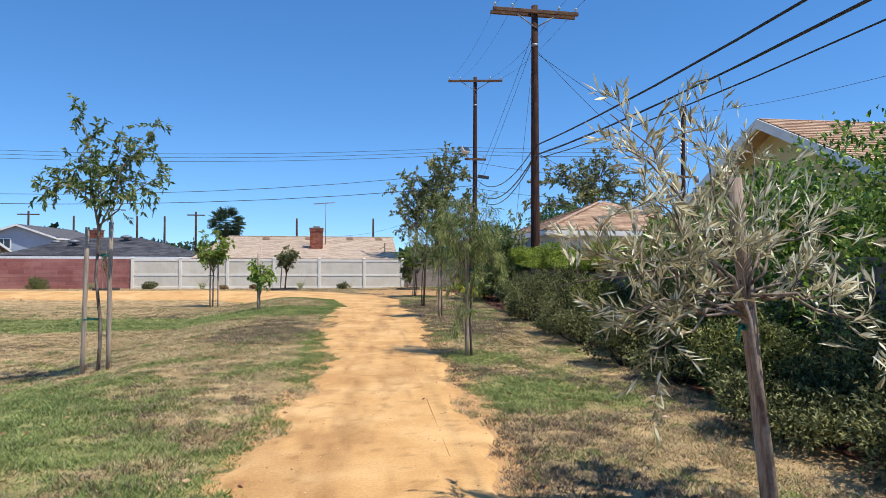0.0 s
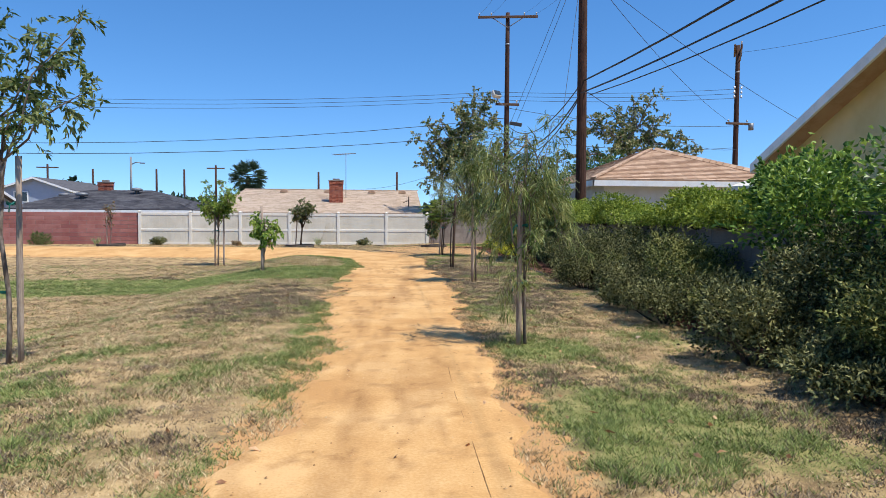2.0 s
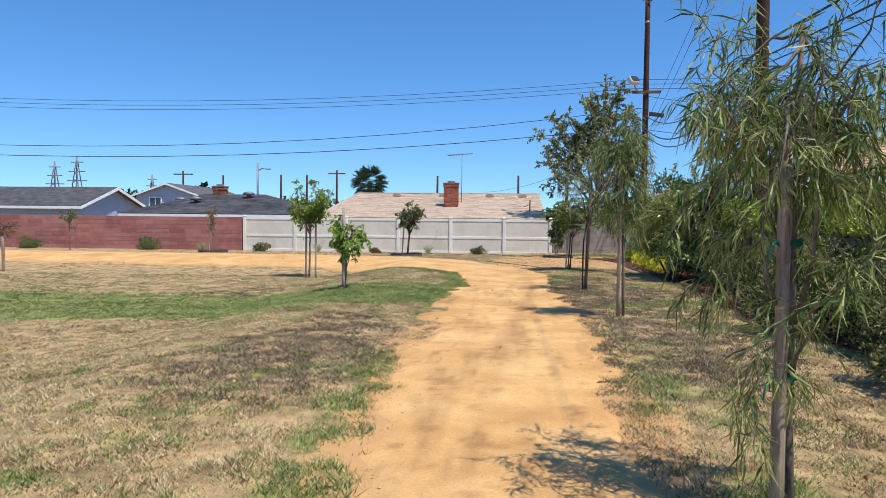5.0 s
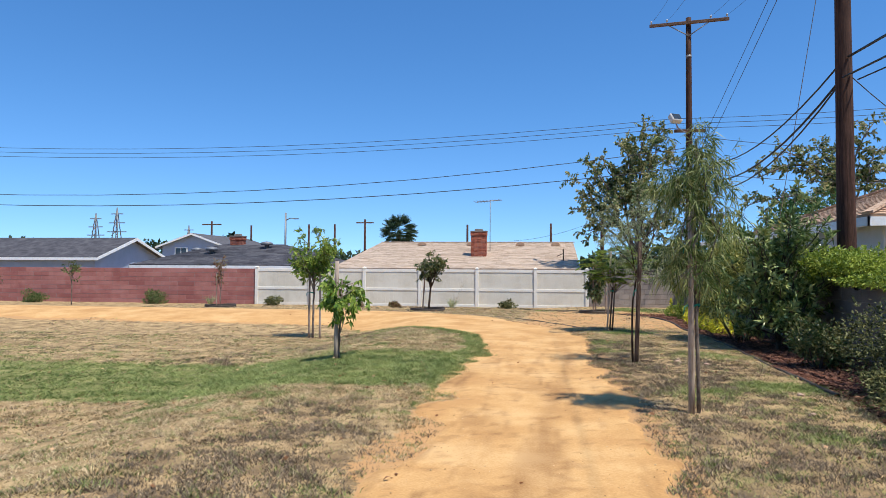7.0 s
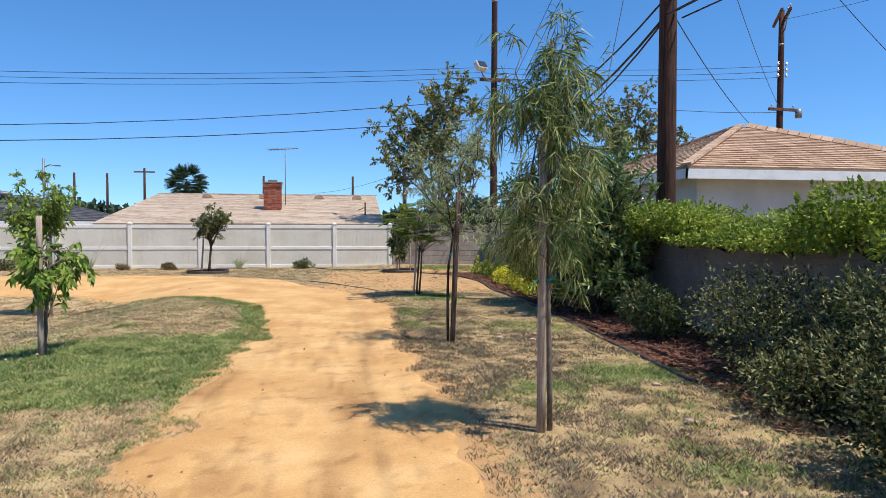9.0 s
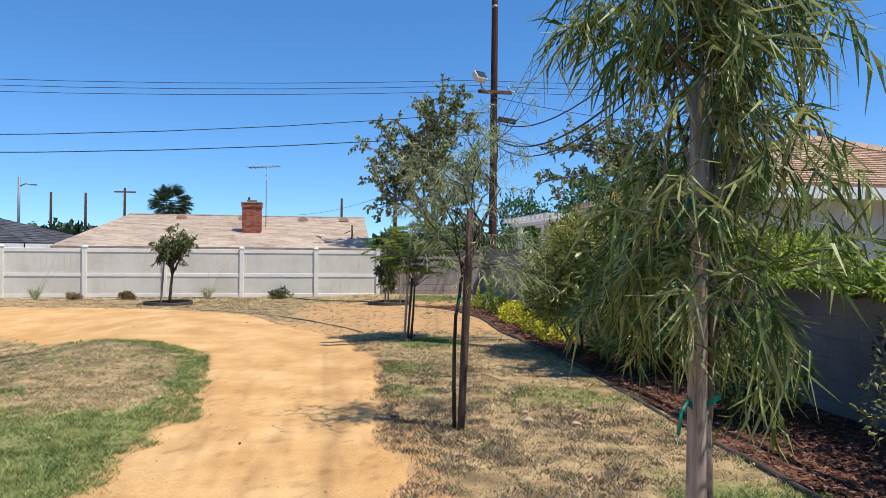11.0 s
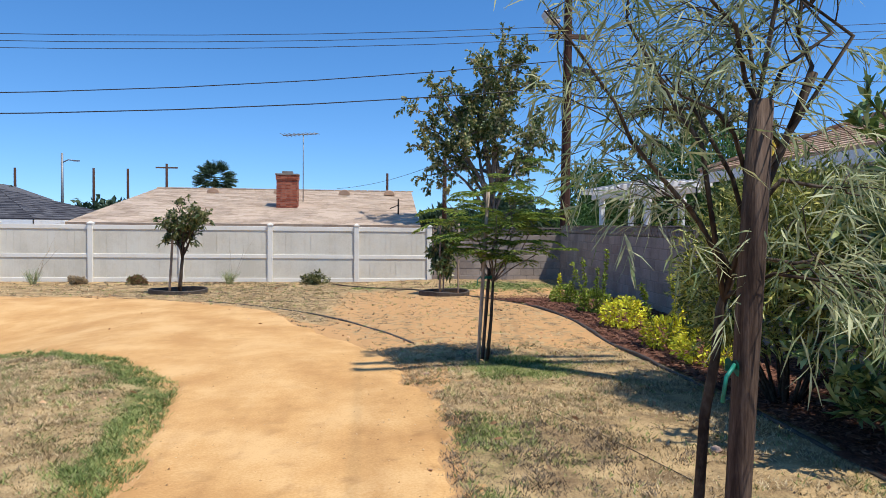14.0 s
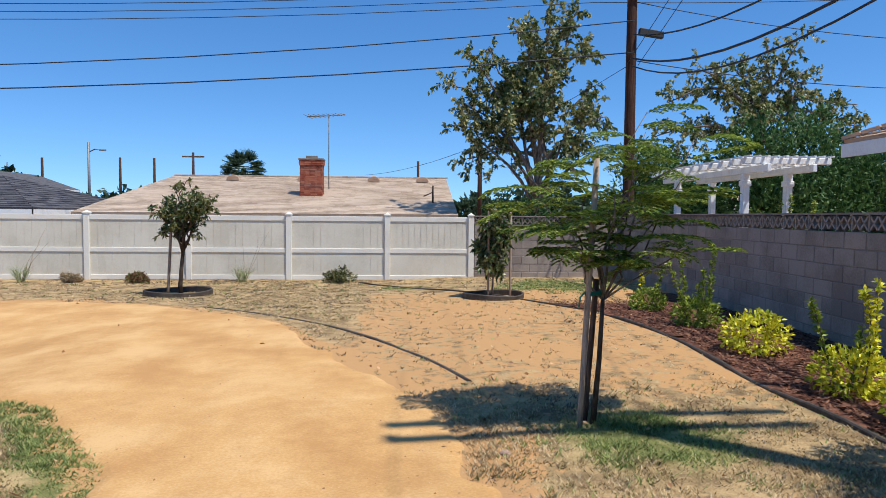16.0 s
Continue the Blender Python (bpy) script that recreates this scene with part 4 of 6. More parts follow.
def drift(p, d, length, n, fall, wander=0.25):
    """A twig that grows from p along d and bends under its weight."""
    out = [np.array(p, float)]
    d = np.array(d, float)
    for k in range(n):
        d = unit(d + rng.normal(size=3) * wander + np.array([0, 0, -fall]))
        out.append(out[-1] + d * length / n)
    return np.array(out)


def tree(label, base, trunk, limbs, leaf_mat, bark=None, r=0.02, twigs=8, twig=0.35, fall=0.1, sprigs=0, sprig=0.15, per=10, size=(0.06, 0.012), angle=0.8, hang=0.0, bend=0.3,
         category="tree", group="", name="tree", fork=0.75, fronds=None, up=0.3, limb_lift=0.12, thin=0.45):
    """A tree: trunk points and limb ends from its base; twigs leave the limbs, and leaves leave the twigs."""
    z = ground_z(base[0], base[1]) if len(base) == 2 else base[2]
    t = thing(name, (base[0], base[1], z), label, category, group)
    bark = bark or M_BARK
    tr = np.array(trunk, float)
    bm = BM()
    fine = np.array([[np.interp(s, np.linspace(0, 1, len(tr)), tr[:, k]) for k in range(3)] for s in np.linspace(0, 1, 9)])
    fine[1:-1] += rng.normal(size=(7, 3)) * r * 0.35
    fine[0, 2] -= 0.08
    tube(bm, fine, np.linspace(r * 1.25, r * 0.75, 9), 9)
    part("trunk", bm, bark, t)
    P, D = [], []
    wood = BM()
    for e in limbs:
        e = np.array(e, float)
        s = fork + (1 - fork) * rng.random()
        root = np.array([np.interp(s, np.linspace(0, 1, len(tr)), tr[:, k]) for k in range(3)])
        line = shoot(root, e, limb_lift)
        tube(wood, line, np.linspace(r * 0.6, max(r * 0.16, 0.0025), len(line)), 6)
        for k in range(twigs):
            u = 0.3 + 0.7 * (k + rng.random()) / twigs
            at = np.array([np.interp(u, np.linspace(0, 1, len(line)), line[:, c]) for c in range(3)])
            out = unit(unit(e - root) * 0.7 + rng.normal(size=3) * 0.75 + np.array([0, 0, up]))
            tw = drift(at, out, twig * (0.6 + 0.7 * rng.random()), 5, fall)
            tube(wood, tw, np.linspace(max(r * 0.14, 0.0022), 0.0014, len(tw)), 4)
            runs = [tw]
            for j in range(sprigs):
                i = rng.integers(1, len(tw))
                sp = drift(tw[i], unit(tw[i] - tw[i - 1]) + rng.normal(size=3) * 0.7, sprig * (0.6 + 0.8 * rng.random()), 4, fall * 1.4)
                runs.append(sp)
            for run in runs:
                m = max(2, int(per * (0.7 + 0.6 * rng.random())))
                uu = 0.15 + 0.85 * rng.random(m)
                seg = np.minimum((uu * (len(run) - 1)).astype(int), len(run) - 2)
                fr = (uu * (len(run) - 1) - seg)[:, None]
                P.append(run[seg] * (1 - fr) + run[seg + 1] * fr)
                ax = unit(run[seg + 1] - run[seg])
                D.append(ax * (1 - angle * 0.5) + rng.normal(size=(m, 3)) * angle * 0.6 + np.array([0, 0, -hang]))
    part("branchwork", wood, bark, t)["kind"] = "stuff"
    P, D = np.concatenate(P), np.concatenate(D)
    n = len(P)
    L = size[0] * (0.65 + 0.7 * rng.random(n))
    crown("crown", [blades(P, D, L, size[1] * (0.7 + 0.6 * rng.random(n)), bend)], leaf_mat, t)
    return t


def stake(x, y, top, lean=(0, 0), r=0.03, tie=None, mat=None, label="weathered round wooden tree stake driven into the grass", z=None):
    z = ground_z(x, y) if z is None else z
    s = thing("tree_stake", (x, y, z), label, "stake", "tree stakes")
    bm = BM()
    hs = np.linspace(-0.1, top, 6)
    tube(bm, [(lean[0] * h, lean[1] * h, h) for h in hs], [r * (1 + 0.04 * rng.normal()) for h in hs], 10)
    part("shaft", bm, mat or M_STAKE, s)
    for h, dx, dy in (tie or ()):
        bm = BM()
        c = np.array((lean[0] * h, lean[1] * h, h))
        n = 14
        loop = [c + np.array((dx * (1 - math.cos(a)) / 2 + (r + 0.004) * math.cos(a + math.pi), dy * (1 - math.cos(a)) / 2 + (r + 0.005) * math.sin(a), 0.012 * math.sin(2 * a))) for a in np.linspace(0, 2 * math.pi, n)]
        rings = [[bm.verts.new(p + np.array((0, 0, dz))) for p in loop] for dz in (-0.01, 0.01)]
        for k in range(n - 1):
            bm.faces.new((rings[0][k], rings[0][k + 1], rings[1][k + 1], rings[1][k]))
        bmesh.ops.solidify(bm, geom=bm.faces[:], thickness=0.003)
        tube(bm, [c + np.array((-r - 0.005, -0.01, 0.01)), c + np.array((-r - 0.04, -0.03, -0.02)), c + np.array((-r - 0.05, -0.03, -0.09))], 0.006, 5)
        part("tie", bm, M_TIE, s, "green plastic tree tie")
    return s


def shrub(label, at, radii, count, size, leaf_mat, lumps=7, name="shrub", category="shrub", group="", spread=0.9, bend=0.3, twigs_mat=None, shell=0.55, up=0.25, z=None, shoots=26, tight=0.42, clear=0.02):
    """A dense shrub of many leaves on a lumpy, gappy body, with woody stems inside."""
    z = ground_z(at[0], at[1]) if z is None else z
    t = thing(name, (at[0], at[1], z), label, category, group)
    R = np.array(radii, float)
    bm = BM()
    centres = [np.array([0, 0, R[2] * 0.9])]
    for k in range(lumps):
        a = 2 * math.pi * (k + rng.random()) / lumps
        h = 0.35 + 1.25 * rng.random()
        w = 0.62 * math.sqrt(max(0.05, 1 - ((h - 1) * 0.85) ** 2))
        centres.append(np.array([math.cos(a) * R[0] * w, math.sin(a) * R[1] * w, R[2] * h]))
    for c in centres:
        tube(bm, drift((c[0] * 0.15, c[1] * 0.15, -0.05), np.array(c) + (0, 0, 0.1), max(np.linalg.norm(c), 0.1), 5, 0.0, 0.08), np.linspace(0.018, 0.005, 6), 5)
    part("stemwork", bm, twigs_mat or M_DARKBARK, t)["kind"] = "stuff"
    share = rng.integers(0, len(centres), count)
    C = np.array(centres)[share]
    d = unit(rng.normal(size=(count, 3)))
    lump_r = (tight + 0.2 * rng.random(len(centres)))[share][:, None]
    rad = (shell + (1.06 - shell) * rng.random((count, 1)) ** 0.6)
    bumps = 1 + 0.32 * np.sin(d[:, :1] * 9 + share[:, None] * 3) * np.sin(d[:, 1:2] * 8 + 1.7 * share[:, None])
    P = C + d * R * lump_r * rad * bumps
    keep = P[:, 2] > clear * (0.6 + 0.8 * rng.random(count))
    P, d = P[keep], d[keep]
    n = len(P)
    D = d * 0.7 + rng.normal(size=(n, 3)) * spread * 0.7 + np.array([0, 0, up])
    for k in range(shoots):
        i = rng.integers(0, n)
        line = drift(P[i], d[i] + np.array([0, 0, 0.7]), (0.16 + 0.2 * rng.random()) * min(1.0, R[2] * 1.4), 4, 0.0, 0.12)
        u = rng.random(16) * 4
        j = np.minimum(u.astype(int), 3)
        P = np.concatenate([P, line[j] + (line[j + 1] - line[j]) * (u - j)[:, None]])
        D = np.concatenate([D, unit(line[j + 1] - line[j]) + rng.normal(size=(16, 3)) * 0.6])
    n = len(P)
    crown("foliage", [blades(P, D, size[0] * (0.6 + 0.8 * rng.random(n)), size[1] * (0.8 + 0.7 * rng.random(n)), bend, plain=True)], leaf_mat, t)
    return t


# ---- trees along the walk ----
def silver_tree():
    b = (2.25, 3.45)
    ends = [(-0.72, 0.2, 2.28), (-0.66, 0.1, 2.05), (-0.22, 0.35, 2.24), (0.05, 0.2, 2.08), (0.09, 0.1, 1.82), (0.42, 0.0, 1.62), (0.55, -0.1, 1.06), (0.46, 0.25, 1.28), (-0.69, 0.0, 1.30), (-0.95, 0.45, 1.22),
            (-0.69, 0.15, 0.95), (-0.5, 0.3, 1.08), (-0.3, -0.15, 1.4), (-0.72, 0.45, 1.42), (0.2, 0.3, 1.45), (-0.70, 0.5, 1.36), (-0.45, 0.1, 0.86), (-0.15, 0.3, 1.55), (0.3, -0.2, 1.2), (-0.1, 0.4, 1.1), (-0.45, 0.25, 1.8)]
    # the long shoots lean out over the walk
    def out_over(x, y, z):
        k = 3.15 / (3.7 + y) if x < -0.4 else 1.0
        return (2.25 + x) * k - 2.25, (3.45 + y + 0.25) * k - 3.45 if x < -0.4 else y, 1.367 + (z - 1.367) * k
    ends = [out_over(*e) for e in ends]
    tree("young silver-leaved tree tied to a thick stake by the hedge", b, [(0.02, -0.06, 0), (-0.04, -0.07, 0.5), (-0.14, -0.07, 1.0), (-0.16, -0.05, 1.25)], ends, M_LEAF_SILVER, r=0.018, twigs=6, twig=0.34,
         fall=-0.02, per=12, size=(0.078, 0.0125), angle=0.5, hang=-0.25, bend=0.05, up=0.6, fork=0.7, sprigs=2, sprig=0.15, limb_lift=0.06)
    stake(b[0] + 0.02, b[1], 1.84, lean=(-0.11, 0.0), r=0.042, tie=[(1.02, -0.11, -0.05)], label="thick weathered wooden stake tied to the silver-leaved tree")
silver_tree()


def lawn_sapling():
    b = (-3.52, 9.55)
    ends = [(-0.34, 0.1, 3.5), (0.80, 0.0, 3.42), (0.25, 0.2, 3.2), (1.0, -0.1, 2.68), (-0.50, 0.1, 2.8), (-0.78, -0.1, 2.42), (0.05, -0.2, 2.8), (0.5, 0.2, 3.0), (0.2, 0.1, 2.3), (0.6, 0.3, 2.6), (-0.2, 0.3, 3.0), (0.15, -0.3, 2.55)]
    tree("slender lawn sapling with pinnate leaves between two stakes", b, [(0.03, 0, 0), (0.06, 0, 0.7), (0.0, 0, 1.3), (0.03, 0, 1.9), (-0.06, 0, 2.4)], ends, M_LEAF_ASH, r=0.020, twigs=5, twig=0.27, fall=0.12,
         sprigs=3, sprig=0.22, per=15, size=(0.072, 0.028), angle=0.8, hang=0.3, fork=0.72)
    stake(-3.71, 9.62, 2.0, lean=(0.02, 0), tie=[(0.75, 0.18, -0.05)])
    stake(-3.34, 9.50, 2.0, lean=(0.01, 0), tie=[(1.55, -0.18, 0.05)])
lawn_sapling()


def weeping(b, top, low, rad, label, seed_mat, n=16, stake_at=(0.0, 0.0), tie_h=0.85, twig=0.32, leafy=13, size=(0.115, 0.012), stake_top=1.72, low_shoots=[]):
    ends = []
    for k in range(n):
        h = low + 0.25 + (top - low - 0.3) * (k + 0.5) / n
        a = k * 2.4
        if 0.52 < (h - low) / (top - low) < 0.66:
            h += 0.16 * (top - low)
        w = rad * (0.55 + 0.45 * math.sin(math.pi * min(1, (h - low) / (top - low) * 0.9 + 0.1))) * (0.75 + 0.4 * rng.random())
        ends.append((math.cos(a) * w, math.sin(a) * w, h))
    ends += low_shoots
    t = tree(label, b, [(0.03, 0.0, 0), (0.02, 0.02, low), (0.0, 0, (low + top) / 2), (0.02, 0, top - 0.15)], ends, seed_mat, r=0.016, twigs=6, twig=twig, fall=0.18, sprigs=2, sprig=0.17, per=leafy,
             size=size, angle=0.75, hang=0.34, bend=0.85, fork=0.28, up=0.25)
    stake(b[0] - 0.045 + stake_at[0], b[1] - 0.03 + stake_at[1], stake_top, lean=(0.0, 0), r=0.029, tie=[(tie_h, 0.06, 0.03), (tie_h + 0.6, 0.06, 0.03)])
    return t


weeping((1.63, 9.66), 2.36, 0.72, 0.52, "young weeping tree with long narrow leaves tied to a stake", M_LEAF_WILLOW, n=19, tie_h=0.66, twig=0.25, leafy=13, size=(0.12, 0.0085), low_shoots=[(-0.20, -0.08, 0.56)])
weeping((1.98, 15.9), 2.85, 0.98, 0.29, "young weeping tree with long narrow leaves beside the path", M_LEAF_WILLOW, n=19, tie_h=1.05, twig=0.20, leafy=14, size=(0.13, 0.0095), stake_top=2.02)


def feathery_tree():
    b = (1.88, 19.50)
    ends = [(-0.75, 0.1, 2.15), (-0.45, 0.3, 2.5), (-0.1, -0.2, 2.65), (0.35, 0.2, 2.7), (0.55, -0.1, 2.8), (-0.6, -0.3, 2.35), (0.1, 0.4, 2.6), (-0.35, 0.0, 1.95), (0.45, 0.25, 2.45), (-0.25, 0.5, 2.2),
            (0.6, 0.2, 1.6), (0.35, -0.2, 1.35), (-0.3, 0.1, 1.6), (0.7, 0.4, 1.25)]
    ends = [(0.12 + 0.8 * x, 0.8 * y, 0.1 + 0.93 * z) for x, y, z in ends]
    tree("young tree with thin grey-green thread-like leaves on a stake", b, [(0.0, 0.03, 0), (0.0, 0.04, 0.9), (0.06, 0.05, 1.3), (0.34, 0.08, 1.95)], ends, M_LEAF_FEATHER, bark=M_DARKBARK, r=0.014, twigs=8, twig=0.27, fall=0.10,
         sprigs=3, sprig=0.2, per=10, size=(0.085, 0.006), angle=0.7, hang=0.3, fork=0.6, up=0.3)
    stake(1.92, 19.46, 1.84, lean=(0.035, 0), r=0.033, tie=[(1.10, -0.07, 0.02)], mat=M_STAKE_DARK, label="dark weathered wooden stake with a green tie")
feathery_tree()


def fern_tree():
    b = (2.12, 24.87)
    t = thing("tree", (b[0], b[1], ground_z(*b)), "young jacaranda with flat ferny fronds on a leaning stake", "tree")
    bm = BM()
    tube(bm, [(0.02, 0, -0.05), (0.06, 0, 0.45), (0.08, 0.0, 0.92)], (0.022, 0.018, 0.014), 9)
    part("trunk", bm, M_DARKBARK, t)
    wood = BM()
    V = []
    limbs = [(0.55, 0.1, 1.5), (0.75, 0.3, 1.75), (-0.2, 0.2, 1.4), (-0.38, -0.1, 1.55), (0.25, -0.2, 2.0), (0.5, 0.4, 2.1), (0.0, 0.4, 1.85), (-0.45, 0.3, 1.8), (0.62, -0.2, 1.3), (0.05, -0.3, 1.6), (0.4, 0.1, 2.2), (0.7, 0.0, 2.0)]
    for e in limbs:
        line = shoot((0.08, 0, 0.88), e, 0.02, 0.05)
        tube(wood, line, np.linspace(0.009, 0.003, 6), 6)
        for k in range(8):
            u = 0.40 + 0.6 * rng.random()
            at = np.array([np.interp(u, np.linspace(0, 1, 6), line[:, c]) for c in range(3)])
            a = rng.random() * 6.283
            d = np.array([math.cos(a), math.sin(a), 0.35])
            rachis = drift(at, d, 0.40, 6, 0.10, 0.07)
            tube(wood, rachis, 0.0014, 4)
            for j in range(1, 7):
                ax = unit(rachis[j] - rachis[j - 1])
                for s in (-1, 1):
                    side = unit(np.cross(ax, (0, 0, 1)) * s + ax * 0.5)
                    pl = 0.14 * math.sin(math.pi * (j + 0.6) / 7.6)
                    m = 9
                    pts = rachis[j] + side * (np.linspace(0.12, 1, m)[:, None] * pl) + np.array([0, 0, -0.02]) * (np.linspace(0, 1, m)[:, None] ** 2)
                    for q in (-1, 1):
                        V.append((pts, np.tile(unit(ax * q + side * 0.35), (m, 1))))
    part("branchwork", wood, M_BARK, t)["kind"] = "stuff"
    P, D = np.concatenate([v[0] for v in V]), np.concatenate([v[1] for v in V])
    crown("crown", [blades(P, D, 0.036, 0.015, 0.1, plain=True, roll=np.tile([0.0, 0, 1.0], (len(P), 1)) + rng.normal(size=(len(P), 3)) * 0.45)], M_LEAF_FERN, t)
    stake(2.03, 24.80, 1.88, lean=(0.05, 0.01), r=0.021, tie=[(0.93, 0.08, 0.02)], label="tall leaning wooden stake with green tie")
    stake(2.10, 24.93, 1.02, lean=(0.06, -0.02), r=0.020, mat=M_STAKE_DARK, label="short dark split wooden stake")
fern_tree()


# ---- saplings of the lawn and fence bed ----
def ball(n, centre, R, seed=0):
    out = []
    for k in range(n):
        d = unit(rng.normal(size=3))
        out.append(tuple(np.array(centre) + d * np.array(R) * (0.65 + 0.35 * rng.random())))
    return out


tree("young lime-green leafy tree with two stakes on the lawn", (-5.42, 25.95), [(0, 0, 0), (0.02, 0, 1.0), (0, 0, 1.7)], ball(22, (0.05, 0, 2.32), (0.75, 0.7, 0.62)), M_LEAF_LIME, r=0.025, twigs=7, twig=0.25, fall=0.12, sprigs=2, sprig=0.14,
     per=9, size=(0.085, 0.035), hang=0.3, fork=0.6)
stake(-5.50, 25.9, 1.7, tie=[(1.2, 0.08, 0)])
stake(-5.24, 26.0, 1.7)
tree("small broad-leaved tree tied to a dark stake on the lawn", (-2.83, 19.78), [(0, 0, 0), (0.03, 0, 0.6), (0.05, 0, 1.3)], ball(13, (0.10, 0, 1.22), (0.36, 0.36, 0.55)), M_LEAF_LIME, r=0.018, twigs=6,
     twig=0.17, fall=0.2, sprigs=1, sprig=0.1, per=7, size=(0.10, 0.045), hang=0.5, fork=0.3)
stake(-2.85, 19.72, 1.62, r=0.034, tie=[(0.95, 0.06, 0.02)], label="dark wooden stake tied to a small tree")
tree("small round-headed tree with dark leaves in an edged ring", (-3.6, 33.42), [(0.06, 0, 0), (0.10, 0, 0.7), (0.14, 0, 1.2)], ball(24, (0.12, 0, 1.78), (0.62, 0.55, 0.55)) + [(-0.35, 0, 1.2), (-0.3, 0.1, 1.35)], M_LEAF_DARK, bark=M_DARKBARK, r=0.035, twigs=7,
     twig=0.2, fall=0.05, sprigs=1, sprig=0.12, per=9, size=(0.085, 0.036), fork=0.55)
stake(-3.78, 33.4, 1.55, lean=(0.06, 0), r=0.026)
tree("young dark broad-leaved tree beside the block wall", (2.42, 32.55), [(0, 0, 0), (0.02, 0, 0.8), (0.0, 0, 1.5)], ball(24, (0, 0, 1.05), (0.32, 0.32, 0.72)), M_LEAF_DARK, r=0.016, twigs=5, twig=0.16, fall=0.15, sprigs=1, sprig=0.1, per=8, size=(0.11, 0.05), hang=0.3, fork=0.2)
stake(2.34, 32.5, 1.75, r=0.022)
stake(2.78, 32.7, 1.6, r=0.022)
tree("thin russet sapling in front of the red wall", (-12.2, 34.3), [(0, 0, 0), (0.05, 0, 0.9), (0.0, 0, 1.9)], ball(14, (0.02, 0, 1.45), (0.32, 0.3, 0.75)), M_LEAF_RED, r=0.016, twigs=5, twig=0.2, per=8, size=(0.08, 0.03), fork=0.3)
stake(-12.35, 34.3, 1.4, r=0.024)
tree("small leafy sapling in front of the red wall", (-18.6, 34.1), [(0, 0, 0), (0.0, 0, 0.9), (0.0, 0, 1.6)], ball(12, (0, 0, 1.35), (0.35, 0.35, 0.5)), M_LEAF_ASH, r=0.018, twigs=5, twig=0.2, per=8, size=(0.08, 0.035), fork=0.4)
tree("stunted brown sapling on a short stake", (-15.4, 26.2), [(0, 0, 0), (0.0, 0, 0.9), (0.0, 0, 1.5)], ball(12, (0, 0, 1.5), (0.4, 0.35, 0.4)), M_LEAF_RED, r=0.018, twigs=5, twig=0.22, per=9, size=(0.08, 0.03), fork=0.5)
stake(-15.35, 26.15, 1.1, r=0.045)


def tree_ring(x, y, r):
    bm = BM()
    n = 26
    rings = []
    for rr, zz in ((r - 0.02, -0.05), (r - 0.02, 0.085), (r, 0.10), (r + 0.02, 0.085), (r + 0.02, -0.05)):
        rings.append([bm.verts.new((x + (rr + 0.03 * math.sin(3 * a)) * math.cos(a), y + rr * 0.9 * math.sin(a), ground_z(x, y) + zz + 0.015 * math.sin(2 * a))) for a in np.linspace(0, 2 * math.pi, n, endpoint=False)])
    for a, b in zip(rings, rings[1:]):
        for k in range(n):
            bm.faces.new((a[k], a[(k + 1) % n], b[(k + 1) % n], b[k]))
    tagged(part("tree_ring", bm, M_EDGING), "black plastic edging ring round a tree base", "garden edging", "tree rings")
tree_ring(-3.6, 33.4, 0.62)
tree_ring(2.45, 32.55, 0.55)
tree_ring(-12.2, 34.3, 0.6)


# ---- hedge and shrubs along the wall ----
def hedge():
    """Three uneven ranks of round bushes, low at the grass and tall at the wall."""
    spots = []
    for k, y in enumerate(np.arange(2.4, 15.9, 1.22)):
        e = float(bed_edge(y))
        spots.append((e + 0.62 + 0.24 * math.sin(k * 2.3), y + 0.15 * math.sin(k * 3.1), 0.56 + 0.10 * math.sin(k * 1.9), 0.62, 0.35 + 0.10 * math.sin(k * 2.7) + (0.08 if y > 12.5 else 0.0)))
    for k, y in enumerate(np.arange(3.0, 16.6, 1.40)):
        e = float(bed_edge(y))
        spots.append((e + 1.15 + 0.14 * math.sin(k * 1.7), y + 0.2 * math.sin(k * 2.1), 0.62, 0.70, 0.50 + 0.10 * math.sin(k * 2.2) + (0.08 if y > 12.5 else 0.0)))
    for k, y in enumerate(np.arange(3.4, 16.0, 1.75)):
        spots.append((4.75, y, 0.55, 0.85, (0.50 if 10.4 < y < 13 else 0.60) + 0.07 * math.sin(k * 2.6)))
    for k, (x, y, rx, ry, h) in enumerate(spots):
        shrub("grey-green bushy shrub of the dense hedge at the wall", (x, y), (rx, ry, h), 6400, (0.046, 0.019), M_LEAF_HEDGE if k % 3 else M_LEAF_OLIVE, lumps=10, group="hedge shrubs", up=0.4, shell=0.5, tight=0.29, shoots=80, clear=0.08)
hedge()
for k, (x, y, h, rx, ry, rz) in enumerate(((5.0, 2.4, 0.6, 1.05, 1.4, 1.25), (5.1, 4.8, 0.75, 0.95, 1.4, 1.25), (5.15, 7.2, 0.65, 0.95, 1.4, 1.25), (5.2, 9.4, 0.6, 0.9, 1.2, 0.98), (5.62, 11.1, 1.5, 0.55, 0.85, 0.50))):
    shrub("tall dark climbing vine heaped over the garden wall", (x, y), (rx, ry, rz), 12000, (0.075, 0.038), M_LEAF_IVY, lumps=9, name="climbing_vine", category="climbing plant", group="wall climbers", up=0.3, z=h - 0.35, shell=0.4)
for k, y in enumerate(np.arange(11.6, 22.0, 1.28)):
    shrub("bright green vine spilling over the block wall top", (WALL(y) - 0.02, y), (0.66, 0.95, 0.21 + 0.13 * math.sin(k * 1.9)), 6500, (0.055, 0.028), M_LEAF_VINE, lumps=8, name="wall_vine", category="climbing plant", group="wall vines", up=0.25, z=1.22)
